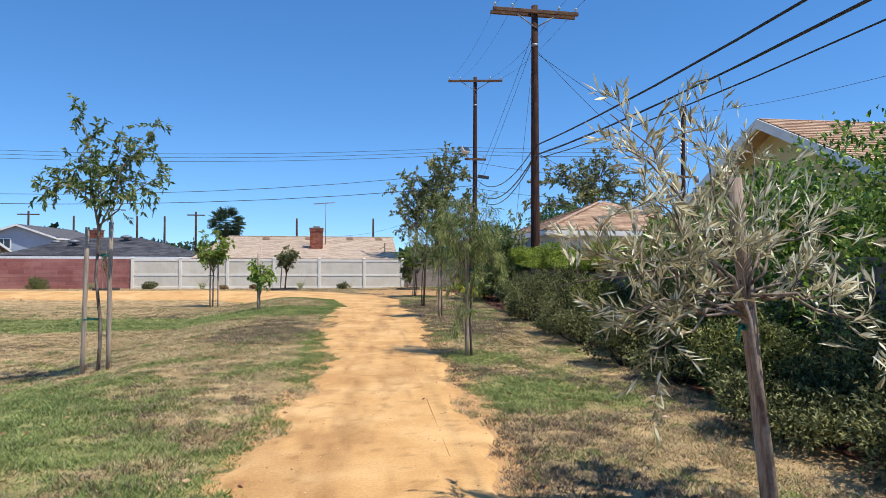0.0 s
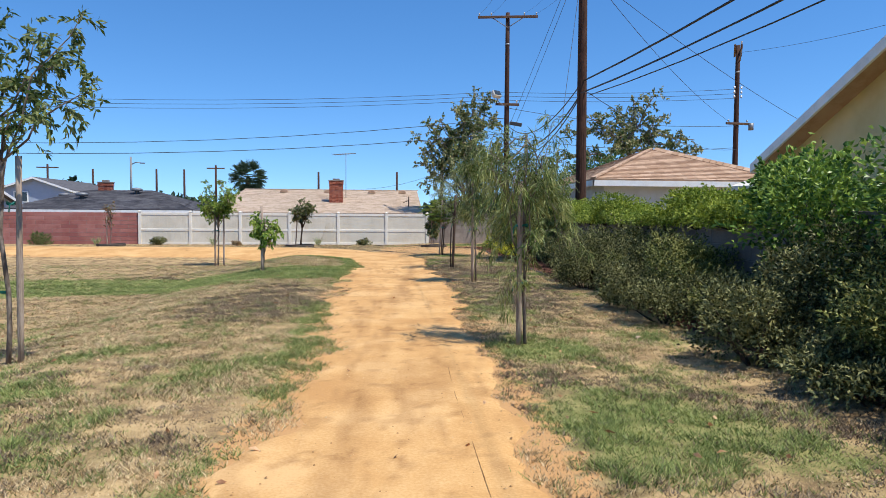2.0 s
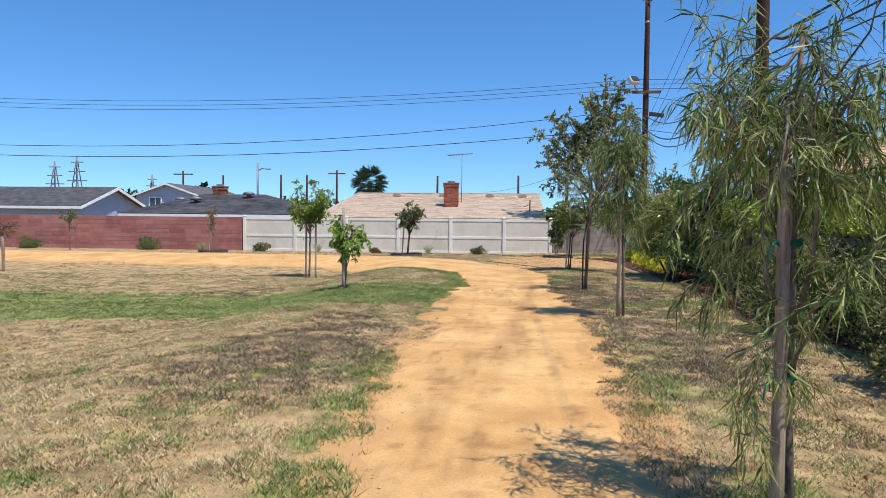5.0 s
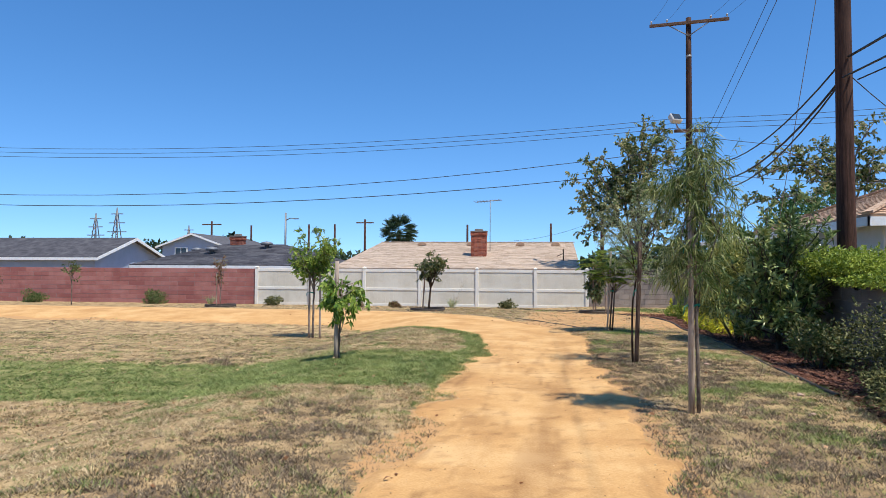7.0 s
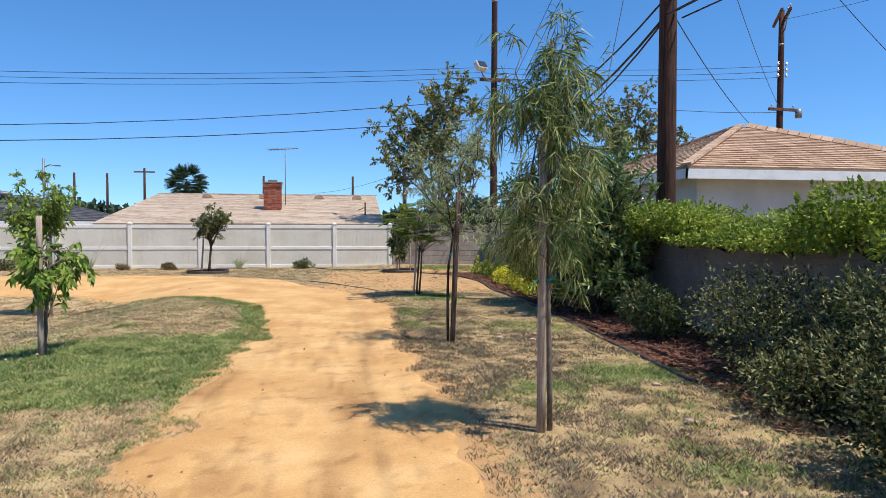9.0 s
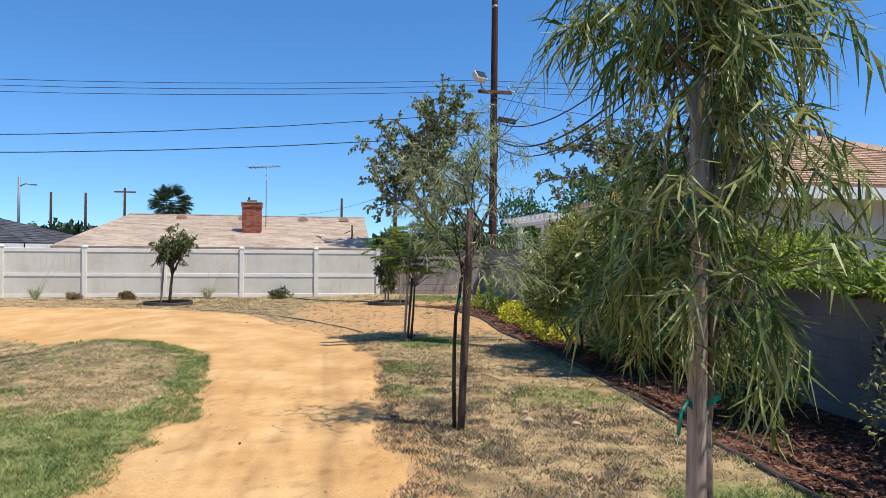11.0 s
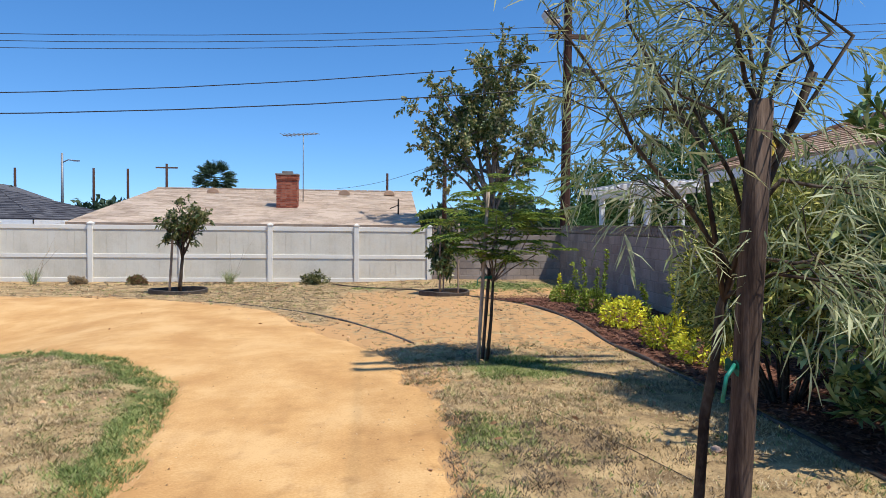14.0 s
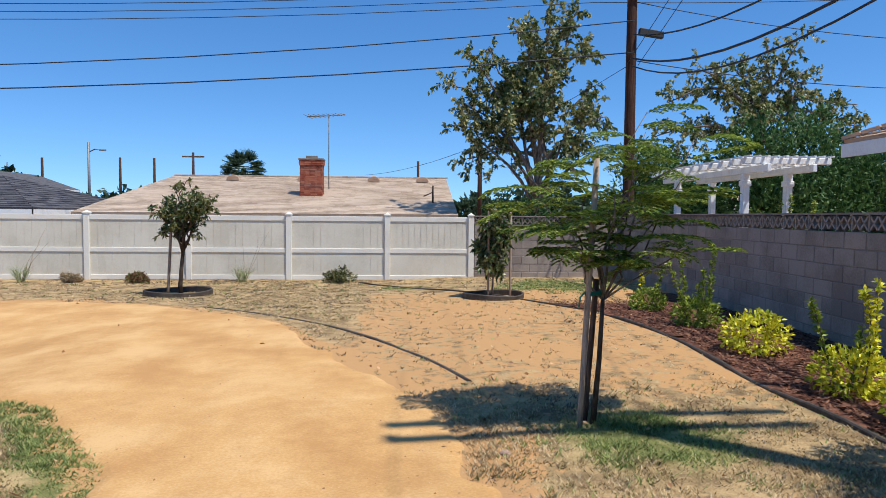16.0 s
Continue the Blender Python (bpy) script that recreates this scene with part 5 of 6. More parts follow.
def lance_ends():
    out = []
    for k in range(66):
        h = 0.18 + 2.25 * (k + 0.5) / 66
        w = 1.08 * math.sqrt(max(0.08, 1 - ((h - 1.15) / 1.5) ** 2)) * (0.45 + 0.6 * rng.random())
        a = 2.4 * k + 0.5 * rng.random()
        out.append((math.cos(a) * w, math.sin(a) * w * 0.92, h))
    return out + [(0.30, -0.1, 2.78), (-0.15, 0.1, 2.55), (0.62, 0.1, 2.5), (0.05, -0.3, 2.4)]


tree("tall glossy shrub with lance-shaped leaves beside the wall", (4.66, 21.6), [(0, 0, 0), (0.03, 0, 0.5), (0.05, 0.02, 1.3)], lance_ends(), M_LEAF_LANCE, bark=M_DARKBARK, r=0.03, twigs=6, twig=0.26, fall=-0.10, per=22, size=(0.135, 0.036),
     angle=0.85, hang=-0.12, bend=0.35, fork=0.05, up=0.6, limb_lift=0.05, name="large_shrub", category="shrub")
shrub("olive-green willowy shrub in the mulch bed", (4.42, 23.05), (0.92, 0.8, 1.05), 15000, (0.11, 0.017), M_LEAF_OSIER, lumps=12, up=0.25, tight=0.32, shoots=50)
shrub("small dark shrub in bark mulch by the wall", (4.45, 19.3), (0.36, 0.36, 0.36), 1800, (0.065, 0.028), M_LEAF_DARK, lumps=6)
shrub("low dark shrub at the edge of the mulch bed", (4.42, 16.95), (0.62, 0.62, 0.50), 5200, (0.046, 0.019), M_LEAF_HEDGE, lumps=6)


def spiky(at, heights, r, mats, label):
    """A clump of upright leafy shoots over a low mound."""
    t = thing("variegated_shrub", (at[0], at[1], ground_z(*at)), label, "shrub", "variegated shrubs")
    wood = BM()
    sets = {0: [], 1: []}
    for k, h in enumerate(heights):
        a = k * 2.4
        line = drift((math.cos(a) * r * 0.3, math.sin(a) * r * 0.3, -0.03), (math.cos(a) * 0.25, math.sin(a) * 0.25, 1.0), h, 6, -0.02, 0.06)
        tube(wood, line, np.linspace(0.010, 0.003, 7), 5)
        m = int(190 * h)
        u = rng.random(m) * 6
        i = np.minimum(u.astype(int), 5)
        p = line[i] + (line[i + 1] - line[i]) * (u - i)[:, None]
        d = rng.normal(size=(m, 3)) * 0.8 + np.array([0, 0, 0.45])
        sets[k % 2].append(blades(p, d, 0.06, 0.028, 0.25))
    m = 900
    d = unit(rng.normal(size=(m, 3)))
    p = np.array([0, 0, r * 0.55]) + d * np.array([r, r, r * 0.75]) * (0.6 + 0.4 * rng.random((m, 1)))
    ok = p[:, 2] > 0.02
    sets[0].append(blades(p[ok], d[ok] + rng.normal(size=(ok.sum(), 3)) * 0.6 + np.array([0, 0, 0.3]), 0.055, 0.028, 0.25))
    part("stemwork", wood, M_BARK, t)["kind"] = "stuff"
    crown("foliage", sets[0], mats[0], t)
    if sets[1]:
        crown("shootwork", sets[1], mats[1], t)["kind"] = "stuff"


spiky((4.70, 28.95), (1.15, 1.0, 0.85, 0.6, 0.95, 0.7), 0.32, (M_LEAF_VINE, M_LEAF_VINE), "upright green and yellow shrub in bark mulch")
spiky((4.60, 27.25), (0.45, 0.4, 0.5), 0.36, (M_LEAF_YELLOW, M_LEAF_YELLOW), "mounded bright yellow variegated shrub in bark mulch")
spiky((4.50, 25.55), (1.0, 0.85, 0.95, 0.6), 0.32, (M_LEAF_YELLOW, M_LEAF_VINE), "upright yellow variegated shrub with tall shoots")
spiky((4.55, 24.65), (0.7, 0.55, 0.6, 0.45), 0.38, (M_LEAF_YELLOW, M_LEAF_VINE), "bushy yellow variegated shrub in bark mulch")
spiky((4.65, 30.6), (0.7, 0.6, 0.5), 0.28, (M_LEAF_VINE, M_LEAF_YELLOW), "small green and yellow shrub by the wall")


def fence_bed():
    for x, y, r, m, lab in ((-0.8, 36.3, 0.30, M_LEAF_HEDGE, "low round green shrub at the fence foot"), (-5.46, 36.2, 0.22, M_LEAF_RED, "small russet shrub at the fence foot"), (-10.7, 36.2, 0.36, M_LEAF_HEDGE, "low dark shrub at the fence foot"),
                            (-16.2, 36.2, 0.52, M_LEAF_ASH, "round green shrub in front of the red wall"), (-22.0, 36.2, 0.52, M_LEAF_ASH, "round green shrub in front of the red wall"), (-7.0, 36.3, 0.2, M_LEAF_DRY, "small dry shrub at the fence foot")):
        shrub(lab, (x, y), (r, r * 0.9, r * 0.55), int(2600 * r + 500), (0.06, 0.028), m, lumps=6, group="fence shrubs", z=-0.12)
    for x, y in ((-3.05, 36.25), (-8.1, 36.2), (-13.6, 36.2)):
        t = thing("grass_tuft", (x, y, -0.11), "tuft of long dry ornamental grass by the fence", "grass", "ornamental grasses")
        m = 130
        a = rng.random(m) * 6.283
        d = np.stack([np.cos(a) * 0.75 * rng.random(m), np.sin(a) * 0.75 * rng.random(m), np.ones(m)], 1)
        crown("tuft", [blades(np.stack([np.cos(a) * 0.05, np.sin(a) * 0.05, 0 * a], 1), d, 0.35 + 0.22 * rng.random(m), 0.008, 0.5)], M_LEAF_FEATHER, t)
        bm = BM()
        for k in range(3):
            tube(bm, drift((0, 0, 0), (0.25 + 0.2 * k, 0, 1), 1.0 + 0.2 * k, 6, 0.0, 0.12), np.linspace(0.006, 0.002, 7), 4)
        part("stalkwork", bm, M_LEAF_DRY, t)["kind"] = "stuff"
fence_bed()


# ---- beyond the fences ----
def big_tree(label, base, height, limbs, mat, r, twigs, twig, per, size, sprigs=3, name="tree", sprig=0.45, fork=0.4):
    return tree(label, base, [(0, 0, 0), (0.1, 0, height * 0.3), (0.2, 0, height * 0.75)], limbs, mat, bark=M_BARK, r=r, twigs=twigs, twig=twig, fall=0.06, sprigs=sprigs, sprig=sprig, per=per, size=size, angle=1.0, hang=0.25, fork=fork, name=name)


big_tree("tall open-crowned poplar-like tree behind the fence", (5.2, 43.0, -0.3), 8.0,
         [(-2.9, 0, 4.9), (-2.5, 0.4, 5.7), (-2.2, -0.5, 7.1), (-2.8, 0.6, 6.3), (-2.3, 0.3, 3.8), (-1.5, 0.8, 6.0), (-0.9, -0.6, 8.1), (-0.3, 0.5, 8.7), (0.4, -0.5, 8.8), (1.0, 0.8, 8.2), (1.6, -0.3, 7.4), (2.1, 0.5, 6.4),
          (1.4, -0.9, 5.6), (0.3, 1.0, 7.2), (-0.8, 0.2, 6.8), (-1.2, -0.9, 5.0), (0.5, -1.0, 6.2), (2.5, 0.2, 5.3), (-0.2, -0.9, 5.4), (1.9, 0.9, 4.6), (1.5, 0.2, 8.9), (-1.6, 0.2, 7.6)],
         M_LEAF_POPLAR, 0.11, 11, 0.62, 17, (0.15, 0.085))
big_tree("large airy gum-like tree beyond the garages", (20.5, 57.0, 0.0), 11.0,
         [(-6.0, 0, 6.0), (-5.0, 0.5, 8.0), (-4.0, -1, 9.6), (-2.5, 0, 8.6), (-1.0, 0.6, 9.8), (0.5, 0, 11.2), (1.8, -1, 11.4), (3.0, 0.4, 10.0), (-3.2, 1, 6.8), (0.0, -0.8, 7.6), (2.3, 0, 8.2), (4.4, 0.2, 7.0), (1.2, 0.9, 9.6), (-4.8, 0, 5.0), (-1.5, -1, 6.2), (3.4, -0.6, 6.0), (5.8, 0, 8.0), (6.2, 0, 6.8)],
         M_LEAF_POPLAR, 0.17, 11, 0.95, 15, (0.22, 0.12), sprig=0.6)
for x, y, R in ((12.6, 40.5, (2.0, 1.6, 2.4)), (15.0, 41.5, (2.2, 1.6, 2.5)), (9.6, 42.0, (1.8, 1.4, 1.9)), (17.4, 43.0, (1.6, 1.4, 2.2))):
    shrub("dense dark green conifer-like tree behind the garden wall", (x, y), R, 9000, (0.19, 0.075), M_LEAF_PINE, lumps=12, name="garden_tree", category="tree", group="garden trees", z=0.0, up=0.6)
for x, y, R in ((4.2, 40.2, (1.0, 0.8, 1.0)), (8.0, 39.6, (0.9, 0.8, 1.15)), (7.1, 33.5, (0.5, 1.2, 0.9))):
    shrub("leafy garden shrub behind the block wall", (x, y), R, 4000, (0.11, 0.05), M_LEAF_PINE, lumps=8, name="garden_shrub", group="garden shrubs", z=0.0)


def palm(x, y, h, r):
    t = thing("palm_tree", (x, y, 0), "distant fan palm with a dense round crown", "palm tree")
    bm = BM()
    tube(bm, [(0, 0, k * h / 6) for k in range(7)], np.linspace(0.42, 0.33, 7), 10)
    part("trunk", bm, M_DARKBARK, t)
    sets = []
    for k in range(110):
        d = unit(rng.normal(size=3) + np.array([0, 0, 0.05]))
        c = np.array([0, 0, h]) + d * r * 0.55
        m = 22
        side = unit(np.cross(d, (0, 0, 1.0)))
        upv = np.cross(side, d)
        a = np.linspace(-1.25, 1.25, m)[:, None]
        dirs = d * np.cos(a) + side * np.sin(a) + upv * 0.1
        sets.append(blades(np.tile(c, (m, 1)), dirs, r * 0.55, 0.10, 0.4))
    crown("crown", sets, M_FAR, t)
palm(-21.6, 113.5, 7.7, 2.9)

for k in range(34):
    x = -95 + 3.6 * k + 2 * math.sin(k * 5.1)
    if -20 < x < 6:
        continue
    shrub("distant dark green tree on the skyline", (x, 92 + 9 * math.sin(k * 2.3)), (3.6, 2.0, 2.0 + 0.5 * math.sin(k * 1.7)), 900, (0.75, 0.42), M_FAR, lumps=7, name="distant_tree", category="tree", group="skyline trees", z=0.0)


def far_pole(x, y, h, arm=1.3, lamp=False):
    t = thing("distant_pole", (x, y, 0), "distant utility pole on the skyline", "utility pole", "skyline poles")
    bm = BM()
    tube(bm, [(0, 0, 0), (0, 0, h)], (0.17, 0.12), 8)
    part("shaft", bm, M_METAL if lamp else M_POLE, t)
    if arm:
        bm = BM()
        cube(bm, -arm, arm, -0.07, 0.07, h - 0.5, h - 0.35)
        part("crossarm", bm, M_ARM, t)
    if lamp:
        bm = BM()
        tube(bm, [(0, 0, h - 1.0), (0.6, 0, h - 0.7), (1.2, 0, h - 0.75)], 0.06, 6)
        cube(bm, 1.1, 1.7, -0.12, 0.12, h - 0.85, h - 0.72)
        part("lamp_head", bm, M_METAL, t)


for x, h, arm, lamp in ((-41.4, 7.65, 1.3, False), (-36.0, 7.1, 0, False), (-31.4, 8.7, 0, True), (-28.3, 7.2, 0, False), (-24.9, 7.2, 0, False), (-21.0, 7.8, 1.1, False), (-8.1, 7.1, 0, False), (2.0, 7.2, 0, False)):
    far_pole(x, 90, h, arm, lamp)
far_pole(5.4, 62, 6.4, 0)


def pylon(x, y, h):
    t = thing("transmission_tower", (x, y, 0), "hazy lattice transmission tower on the horizon", "pylon", "transmission towers")
    bm = BM()
    w = h * 0.11
    for sx in (-1, 1):
        for sy in (-1, 1):
            tube(bm, [(sx * w, sy * w, 0), (sx * w * 0.35, sy * w * 0.35, h * 0.6), (0, 0, h)], 0.22, 4)
    for k in range(8):
        z0, z1 = h * k / 9, h * (k + 1) / 9
        a, b = w * (1 - 0.95 * z0 / h), w * (1 - 0.95 * z1 / h)
        for s in (-1, 1):
            tube(bm, [(-a * s, -a, z0), (b * s, -b, z1)], 0.14, 4)
    part("lattice", bm, M_METAL, t)
    for z, half in ((0.62, 0.16), (0.76, 0.13), (0.9, 0.10)):
        bm = BM()
        cube(bm, -h * half, h * half, -0.25, 0.25, h * z - 0.2, h * z + 0.2)
        part("arm", bm, M_METAL, t)
pylon(-209, 300, 28)
pylon(-198, 300, 30.5)
pylon(-178, 330, 24)


# ---- garden beyond the wall ----
def pergola():
    t = thing("pergola", (0, 0, 0), "white painted timber pergola behind the garden wall", "pergola")
    xs, ys = (6.95, 7.75), (32.1, 35.1)
    for x in xs:
        for y in ys:
            bm = BM()
            cube(bm, x - 0.06, x + 0.06, y - 0.06, y + 0.06, 0, 2.32)
            cube(bm, x - 0.08, x + 0.08, y - 0.08, y + 0.08, 2.1, 2.2)
            bevelled(bm, 0.008)
            part("post", bm, M_WHITE, t)
        bm = BM()
        cube(bm, x - 0.04, x + 0.04, 31.3, 35.9, 2.32, 2.45)
        bevelled(bm, 0.01)
        part("beam", bm, M_WHITE, t)
    for y in np.arange(31.45, 35.8, 0.42):
        bm = BM()
        cube(bm, 6.55, 8.12, y - 0.025, y + 0.025, 2.452, 2.56)
        bevelled(bm, 0.008)
        part("rafter", bm, M_WHITE, t)
    for x in np.arange(6.6, 8.1, 0.16):
        bm = BM()
        cube(bm, x - 0.02, x + 0.02, 31.25, 35.95, 2.562, 2.59)
        part("slat", bm, M_WHITE, t)
pergola()
spiky((7.5, 31.6), (1.0, 0.9, 0.8, 0.9, 1.0), 0.4, (M_LEAF_VINE, M_LEAF_VINE), "strappy green plant under the pergola")
spiky((7.4, 31.7), (1.9, 1.8, 1.95, 1.85, 1.7, 1.9), 0.3, (M_LEAF_VINE, M_LEAF_VINE), "tall green plant rising over the garden wall")


def umbrella(x, y):
    t = thing("patio_umbrella", (x, y, 0), "open cream canvas patio umbrella behind the vines", "umbrella")
    bm = BM()
    tube(bm, [(0, 0, 0), (0, 0, 2.8)], 0.025, 10)
    part("pole", bm, M_METAL, t)
    bm = BM()
    n = 8
    hub = bm.verts.new((0, 0, 2.78))
    hub2 = bm.verts.new((0, 0, 2.76))
    rim = [bm.verts.new((1.75 * math.cos(2 * math.pi * k / n), 1.75 * math.sin(2 * math.pi * k / n), 2.1)) for k in range(n)]
    low = [bm.verts.new((v.co.x, v.co.y, v.co.z - 0.02)) for v in rim]
    hem = [bm.verts.new((v.co.x * 1.005, v.co.y * 1.005, v.co.z - 0.14)) for v in rim]
    for k in range(n):
        j = (k + 1) % n
        bm.faces.new((hub, rim[k], rim[j]))
        bm.faces.new((hub2, low[j], low[k]))
        bm.faces.new((rim[k], hem[k], hem[j], rim[j]))
    part("canopy", bm, M_CANVAS, t)
    for k in range(n):
        bm = BM()
        tube(bm, [(0, 0, 2.72), (1.72 * math.cos(2 * math.pi * k / n), 1.72 * math.sin(2 * math.pi * k / n), 2.06)], 0.009, 5)
        part("rib", bm, M_METAL, t)
umbrella(9.95, 17.6)


def trellis():
    t = thing("lattice_panel", (0, 0, 0), "white diagonal lattice panel above the block wall", "trellis")
    x = 6.25
    y0, y1, z0, z1 = 25.1, 26.75, 1.2, 2.1
    for a in np.arange(-1.0, 1.7, 0.11):
        for s in (1, -1):
            pts = []
            for k in range(2):
                z = (z0, z1)[k]
                y = y0 + a + (z - z0 if s > 0 else z1 - z)
                pts.append((y, z))
            (ya, za), (yb, zb) = pts
            ya, yb = min(max(ya, y0), y1), min(max(yb, y0), y1)
            if abs(ya - yb) < 0.08:
                continue
            za = z0 + (ya - y0 - a) if s > 0 else z1 - (ya - y0 - a)
            zb = z0 + (yb - y0 - a) if s > 0 else z1 - (yb - y0 - a)
            bm = BM()
            tube(bm, [(x + 0.006 * s, ya, za), (x + 0.006 * s, yb, zb)], 0.014, 4)
            part("slat", bm, M_WHITE, t)
    for q in ((y0 - 0.03, y0 + 0.03, z0 - 0.6, z1 + 0.03), (y1 - 0.03, y1 + 0.03, z0 - 0.6, z1 + 0.03)):
        bm = BM()
        cube(bm, x - 0.03, x + 0.03, *q)
        part("post", bm, M_WHITE, t)
    bm = BM()
    cube(bm, x - 0.025, x + 0.025, y0, y1, z1 - 0.03, z1 + 0.03)
    part("top_rail", bm, M_WHITE, t)
    g = thing("guy_guard", (0, 0, 0), "yellow plastic guard on a pole guy wire", "guy wire")
    bm = BM()
    tube(bm, [(6.42, 26.95, 1.25), (6.3, 26.3, 2.75)], 0.03, 8)
    part("sleeve", bm, M_DUCT, g)
    bm = BM()
    tube(bm, [(6.3, 26.3, 2.75), (5.98, 22.0, 9.3)], 0.008, 5)
    part("wire", bm, M_METAL, g)
trellis()


# ---- bed, edging and litter ----
bed = sheet("mulch_bed", np.arange(1.9, 6.7, 0.12), np.arange(-4, 36.8, 0.12), lambda x, y: land(x, y) + 0.015 + 0.03 * (cloud(x, y, 0.25, 41) - 0.3), M_MULCH,
            keep=lambda x, y: (x > bed_edge(y) + 0.03 + 0.55 * (1 - step(y, 16.8, 18.0))) & (x < WALL(y) - 0.06) & ((y < 33.2) & ~((y > 31.5) & (x < 5.2))))
tagged(bed, "dark red-brown bark mulch bed along the wall", "mulch bed", kind="structure")


def chips():
    n = 26000
    y = rng.uniform(15.5, 32, n)
    x = bed_edge(y) + 0.05 + rng.random(n) * (np.array([WALL(v) for v in y]) - bed_edge(y) - 0.15)
    p = np.stack([x, y, land(x, y) + 0.025 + 0.03 * (cloud(x, y, 0.25, 41) - 0.3)], 1)
    a = rng.random(n) * 6.283
    d = np.stack([np.cos(a), np.sin(a), rng.normal(size=n) * 0.25], 1)
    v, f = blades(p, d, 0.03 + 0.04 * rng.random(n), 0.018, 0.1, roll=np.stack([0 * a, 0 * a, 1 + 0 * a], 1) + rng.normal(size=(n, 3)) * 0.3)
    tagged(arrays("bark_chips", v, f, M_CHIP), "loose reddish bark chips over the bed", "mulch", kind="stuff")
chips()


def edging(points, h, label, w=0.018):
    pts = [Vector((x, y, 0)) for x, y in points]
    line = []
    for a, b in zip(pts, pts[1:]):
        m = max(2, int((b - a).length / 0.2))
        line += [a.lerp(b, k / m) for k in range(m)]
    line.append(pts[-1])
    for _ in range(6):
        line = [line[0]] + [(a + b * 2 + c) / 4 for a, b, c in zip(line, line[1:], line[2:])] + [line[-1]]
    bm = BM()
    rows_ = []
    for i, p in enumerate(line):
        d = (line[min(i + 1, len(line) - 1)] - line[max(0, i - 1)]).normalized()
        s = Vector((d.y, -d.x, 0))
        z = ground_z(p.x, p.y)
        hh = h * (2.2 * float(cloud(p.x, p.y, 1.1, 51)) - 0.35)
        rows_.append([bm.verts.new(Vector((p.x, p.y, z)) + s * o + Vector((0, 0, q))) for o, q in ((-w, -0.06), (-w, hh - 0.01), (-w * 0.5, hh), (w * 0.5, hh), (w, hh - 0.01), (w, -0.06))])
    for a, b in zip(rows_, rows_[1:]):
        for k in range(5):
            bm.faces.new((a[k], a[k + 1], b[k + 1], b[k]))
    tagged(part("garden_edging", bm, M_EDGING), label, "garden edging", "bed edgings")


edging([(float(bed_edge(y)), y) for y in np.arange(17.0, 33.2, 0.6)] + [(1.4, 34.3), (0.45, 35.3), (-0.3, 36.2)], 0.032, "dark plastic edging strip along the mulch bed", 0.02)
edging([(-2.5, 31.4), (-1.6, 30.75), (-0.9, 30.15), (-0.08, 29.3), (0.7, 28.0), (1.2, 26.9), (1.4, 26.2)], 0.022, "half-buried dark edging strip between path and dry grass", 0.022)
M_ROOT = surface("dusty_hose", [(0.20, 0.10, 0.04), (0.34, 0.19, 0.08), (0.48, 0.29, 0.12)], scale=9, rough=0.95, bump=0.2, gloss=0.1)
bm = BM()
tube(bm, [(x, y, ground_z(x, y) + 0.0175) for x, y in ((0.64, 4.6), (0.66, 5.6), (0.68, 6.6), (0.69, 7.6), (0.74, 8.8))], 0.0030, 6)
tagged(part("drip_line", bm, M_ROOT), "thin buried drip hose showing through the sandy path", "hose")
bm = BM()
tube(bm, [(2.3 + 0.25 * k, 23.0 - 0.9 * k + 0.2 * math.sin(k), ground_z(2.3 + 0.25 * k, 23.0 - 0.9 * k) + 0.006) for k in range(3)], 0.003, 6)
tagged(part("drip_hose", bm, M_EDGING), "thin black drip hose lying on the grass", "hose")


def stone(x, y, r, mat=None):
    bm = BM()
    bmesh.ops.create_icosphere(bm, subdivisions=2, radius=r)
    for v in bm.verts:
        v.co *= 0.8 + 0.4 * noise.noise(v.co * 9 / max(r * 10, 0.3) + Vector((x, y, 0)))
        v.co.z *= 0.55
    ob = part("stone", bm, mat or M_ROCK)
    ob.location = (x, y, ground_z(x, y) + r * 0.2)
    tagged(ob, "small pale reddish stone lying on the grass", "stone", "stones")
for x, y, r in ((2.56, 19.65, 0.06), (2.95, 19.5, 0.05), (3.05, 15.9, 0.05), (2.62, 19.95, 0.04), (1.45, 24.35, 0.04), (3.0, 9.9, 0.05), (3.35, 17.0, 0.045), (2.7, 5.6, 0.04), (3.2, 21.9, 0.05), (0.35, 28.6, 0.03)):
    stone(x, y, r)


def litter():
    n = 2600
    x, y = rng.uniform(-9, 4.5, n), rng.uniform(1.5, 36.5, n)
    ok = (rng.random(n) < np.where(path_field(x, y) > 0.1, 0.05, 0.5)) | (y > 34.5)
    x, y = x[ok], y[ok]
    n = len(x)
    p = np.stack([x, y, land(x, y) + 0.03], 1)
    a = rng.random(n) * 6.283
    v, f = blades(p, np.stack([np.cos(a), np.sin(a), rng.normal(size=n) * 0.3], 1), 0.025 + 0.045 * rng.random(n), 0.028, 0.4)
    tagged(arrays("fallen_leaves", v, f, leaf("dry_leaf", [(0.16, 0.075, 0.035), (0.30, 0.16, 0.08), (0.42, 0.27, 0.15)])), "scattered dry fallen leaves and twigs", "leaf litter", kind="stuff")
litter()


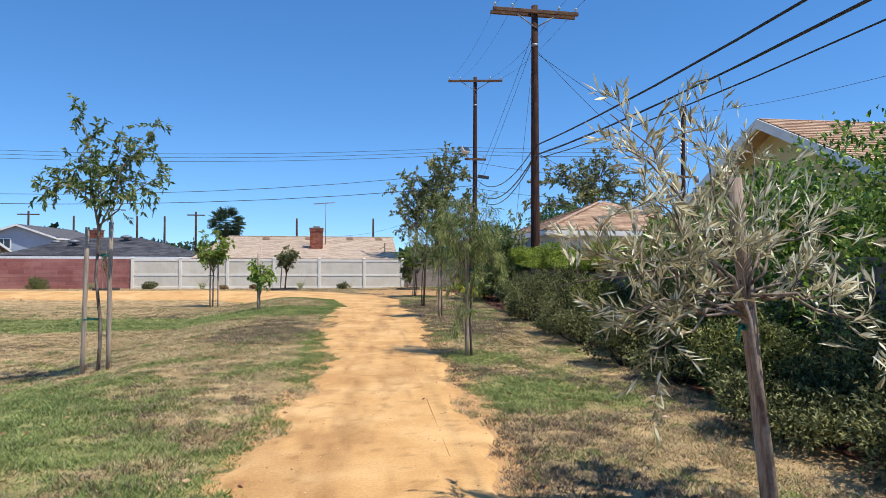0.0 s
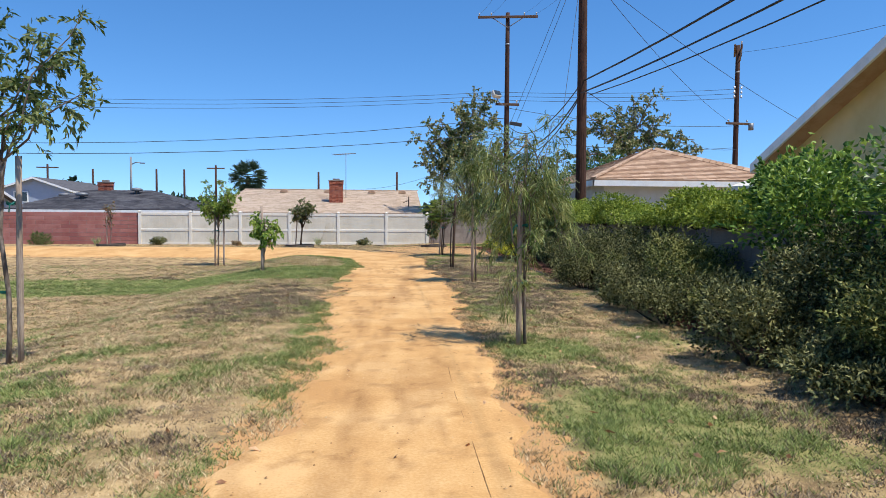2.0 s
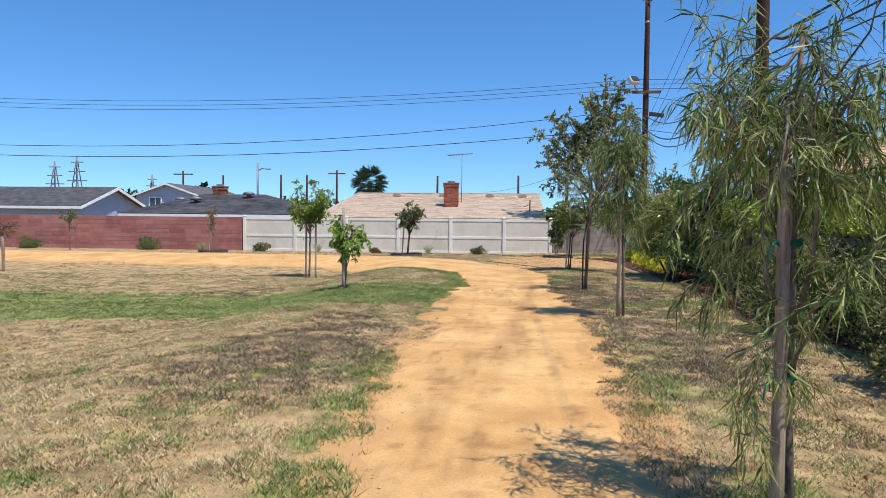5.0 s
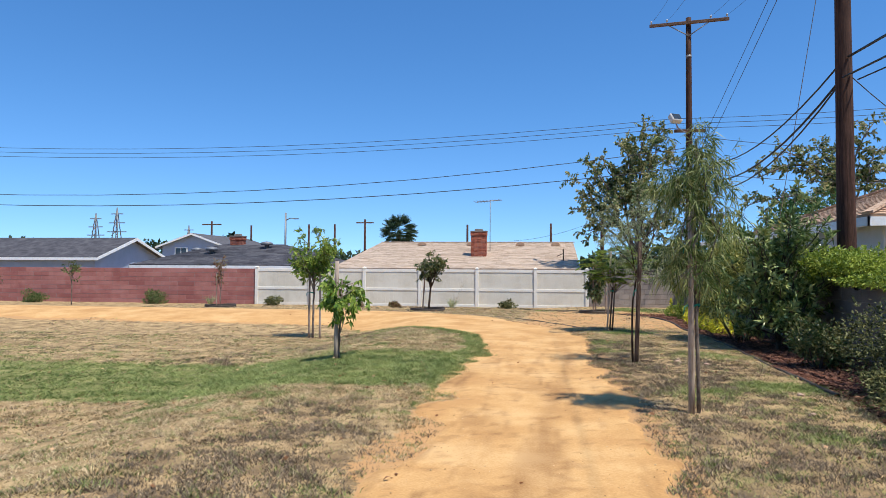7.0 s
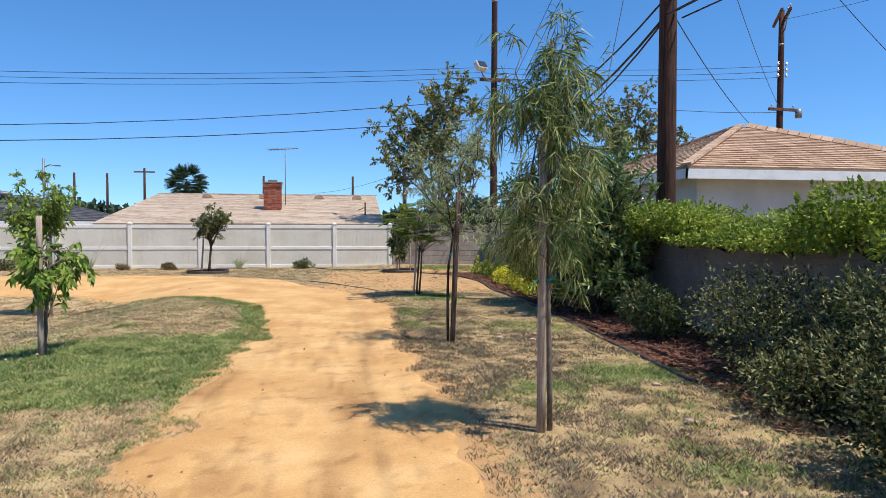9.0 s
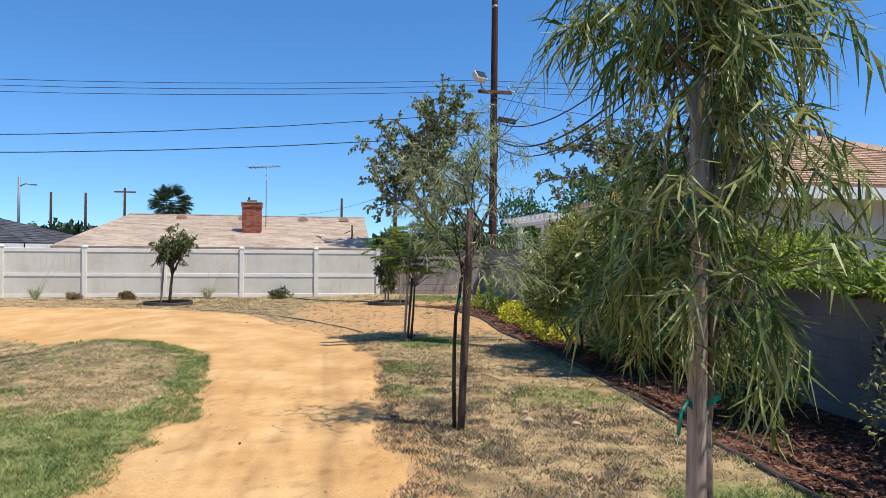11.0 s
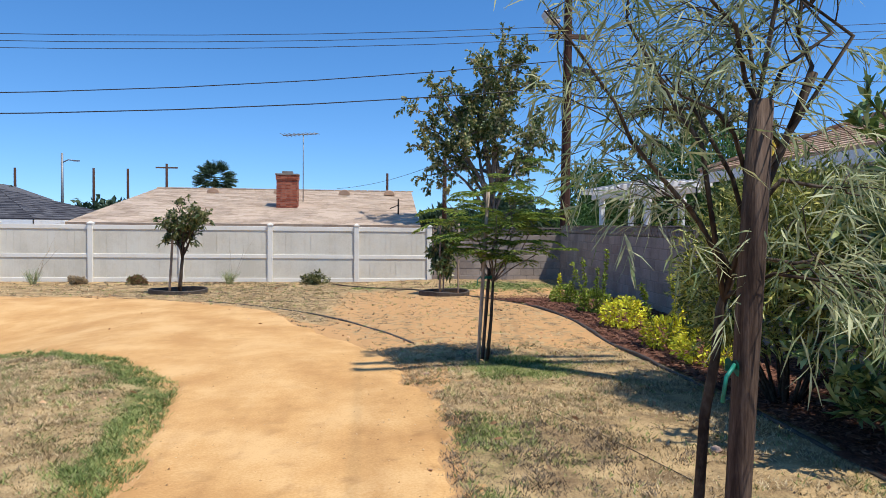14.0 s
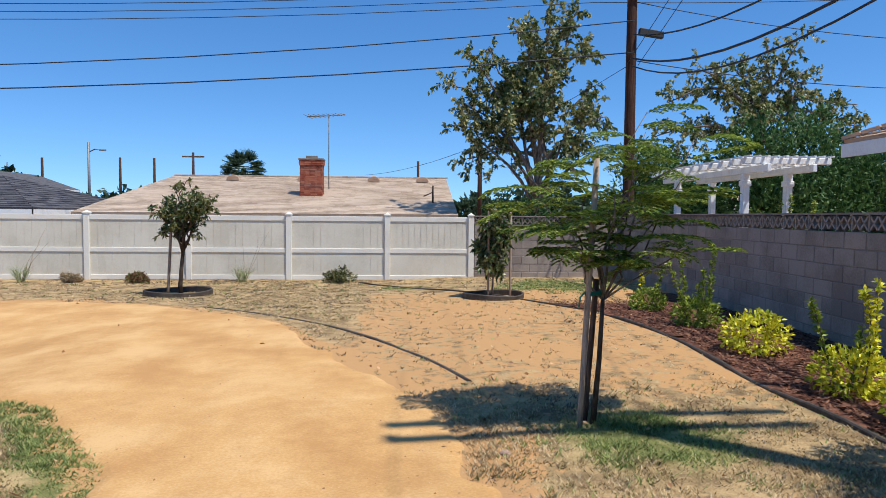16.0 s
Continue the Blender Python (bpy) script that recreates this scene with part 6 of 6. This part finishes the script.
def pebbles():
    """Grit and small clods on the path."""
    n = 5200
    x, y = rng.uniform(-1.6, 1.8, n), rng.uniform(1.5, 30, n)
    ok = path_rough(x, y) > 0.0
    x, y = x[ok], y[ok]
    n = len(x)
    r = 0.003 + 0.008 * rng.random(n) ** 3
    c = np.stack([x, y, land(x, y) + 0.02], 1)
    shape = np.array([(1, 0, 0), (0, 1, 0), (-1, 0, 0), (0, -1, 0), (0.2, 0.1, 0.8)])
    v = c[:, None, :] + shape[None] * r[:, None, None] * (0.7 + 0.6 * rng.random((n, 5, 1)))
    i = np.arange(n)[:, None] * 5
    f = np.concatenate([np.concatenate([i + a, i + b, i + 4], 1) for a, b in ((0, 1), (1, 2), (2, 3), (3, 0))])
    tagged(arrays("path_grit", v.reshape(-1, 3), f, M_GRIT), "loose grit and small clods on the sandy path", "gravel", kind="stuff")
M_GRIT = surface("grit", [(0.30, 0.16, 0.065), (0.46, 0.28, 0.12), (0.60, 0.40, 0.20)], scale=20, rough=0.95, bump=0.0, island=0.5)
pebbles()


# ---- grass ----
M_GRASS_GREEN = leaf("green_grass", [(0.082, 0.115, 0.030), (0.15, 0.195, 0.054), (0.27, 0.295, 0.10)], light=0.28, lift=1.4)
M_THATCH = leaf("thatch", [(0.10, 0.072, 0.048), (0.18, 0.135, 0.092), (0.29, 0.225, 0.15)], light=0.15, lift=1.0)
M_GRASS_DRY = leaf("dry_grass", [(0.22, 0.16, 0.078), (0.42, 0.315, 0.165), (0.62, 0.49, 0.29)], light=0.25, lift=1.15)


def grass():
    n = 500000
    x = np.where(rng.random(n) < 0.72, rng.normal(0.2, 3.6, n), rng.uniform(-15, 6.2, n))
    y = np.where(rng.random(n) < 0.8, 1.2 + 25 * rng.random(n) ** 1.25, rng.uniform(1.2, 37, n))
    ok = (x > -15) & (x < 6.2) & (path_rough(x, y) < -0.02 + 0.10 * (rng.random(n) < 0.08))
    ok &= ~((x > bed_edge(y) + (0.12 + 0.45 * (1 - step(y, 16.8, 18.0))) * rng.random(n)) & ((y < 33.2) & ~((y > 31.5) & (x < 5.2))))
    ok &= x < np.array([WALL(v) for v in y]) - 0.1
    x, y = x[ok], y[ok]
    g, d = turf(x, y), dead(x, y)
    clump = cloud(x, y, 0.20, 87, 3)
    bare = cloud(x, y, 1.1, 61) + 0.45 * (cloud(x, y, 0.28, 63, 3) - 0.5)
    thin_out = rng.random(len(x)) < np.clip(1.15 - 0.75 * step(bare, 0.50, 0.72) * (1 - g), 0.35, 1) * np.clip(0.6 + 1.8 * (clump - 0.30), 0.45, 1)
    thin_out &= rng.random(len(x)) < 1 - 0.80 * step(y, 23, 26.5) * step(x, -0.6, 0.4) * (1 - g)
    x, y, g, d, clump = x[thin_out], y[thin_out], g[thin_out], d[thin_out], clump[thin_out]
    green = rng.random(len(x)) < np.clip(0.92 * g, 0.06, 0.9)
    brown = ~green & (rng.random(len(x)) < np.clip(d, 0.04, 0.92))
    for name, mask, mat, tall, label in (("brown_thatch", brown, M_THATCH, 0.028, "dull brown dead thatch patches in the lawn, with hedge shade put into the verge"), ("green_grass", green, M_GRASS_GREEN, 0.034, "patchy short green lawn grass"), ("dry_grass", ~green & ~brown, M_GRASS_DRY, 0.024, "short straw-coloured dry lawn grass")):
        tx, ty, tg = x[mask], y[mask], clump[mask]
        k = 5
        px = np.repeat(tx, k) + rng.normal(size=len(tx) * k) * 0.020
        py = np.repeat(ty, k) + rng.normal(size=len(tx) * k) * 0.020
        gg = np.repeat(tg, k)
        m = len(px)
        away = np.maximum(np.abs(px - 0.5), np.maximum(py - 20, 0)) / 7
        base = np.stack([px, py, land(px, py) - 0.004], 1)
        a = rng.random(m) * 6.283
        h = tall * (0.5 + 0.9 * rng.random(m)) * np.clip(0.35 + 2.0 * (gg - 0.25), 0.4, 1.8)
        lean_ = np.stack([np.cos(a), np.sin(a), 0 * a], 1) * (h * (0.4 + 1.2 * rng.random(m)))[:, None]
        w = 0.0038 * (1 + away) * (0.7 + 0.6 * rng.random(m))
        b = rng.random(m) * 6.283
        side = np.stack([np.cos(b), np.sin(b), 0 * b], 1) * w[:, None]
        v = np.stack([base - side, base + side, base + lean_ + np.stack([0 * h, 0 * h, h], 1)], 1).reshape(-1, 3)
        f = np.arange(m * 3).reshape(-1, 3)
        tagged(arrays(name, v, f, mat), label, "grass", kind="stuff")
grass()
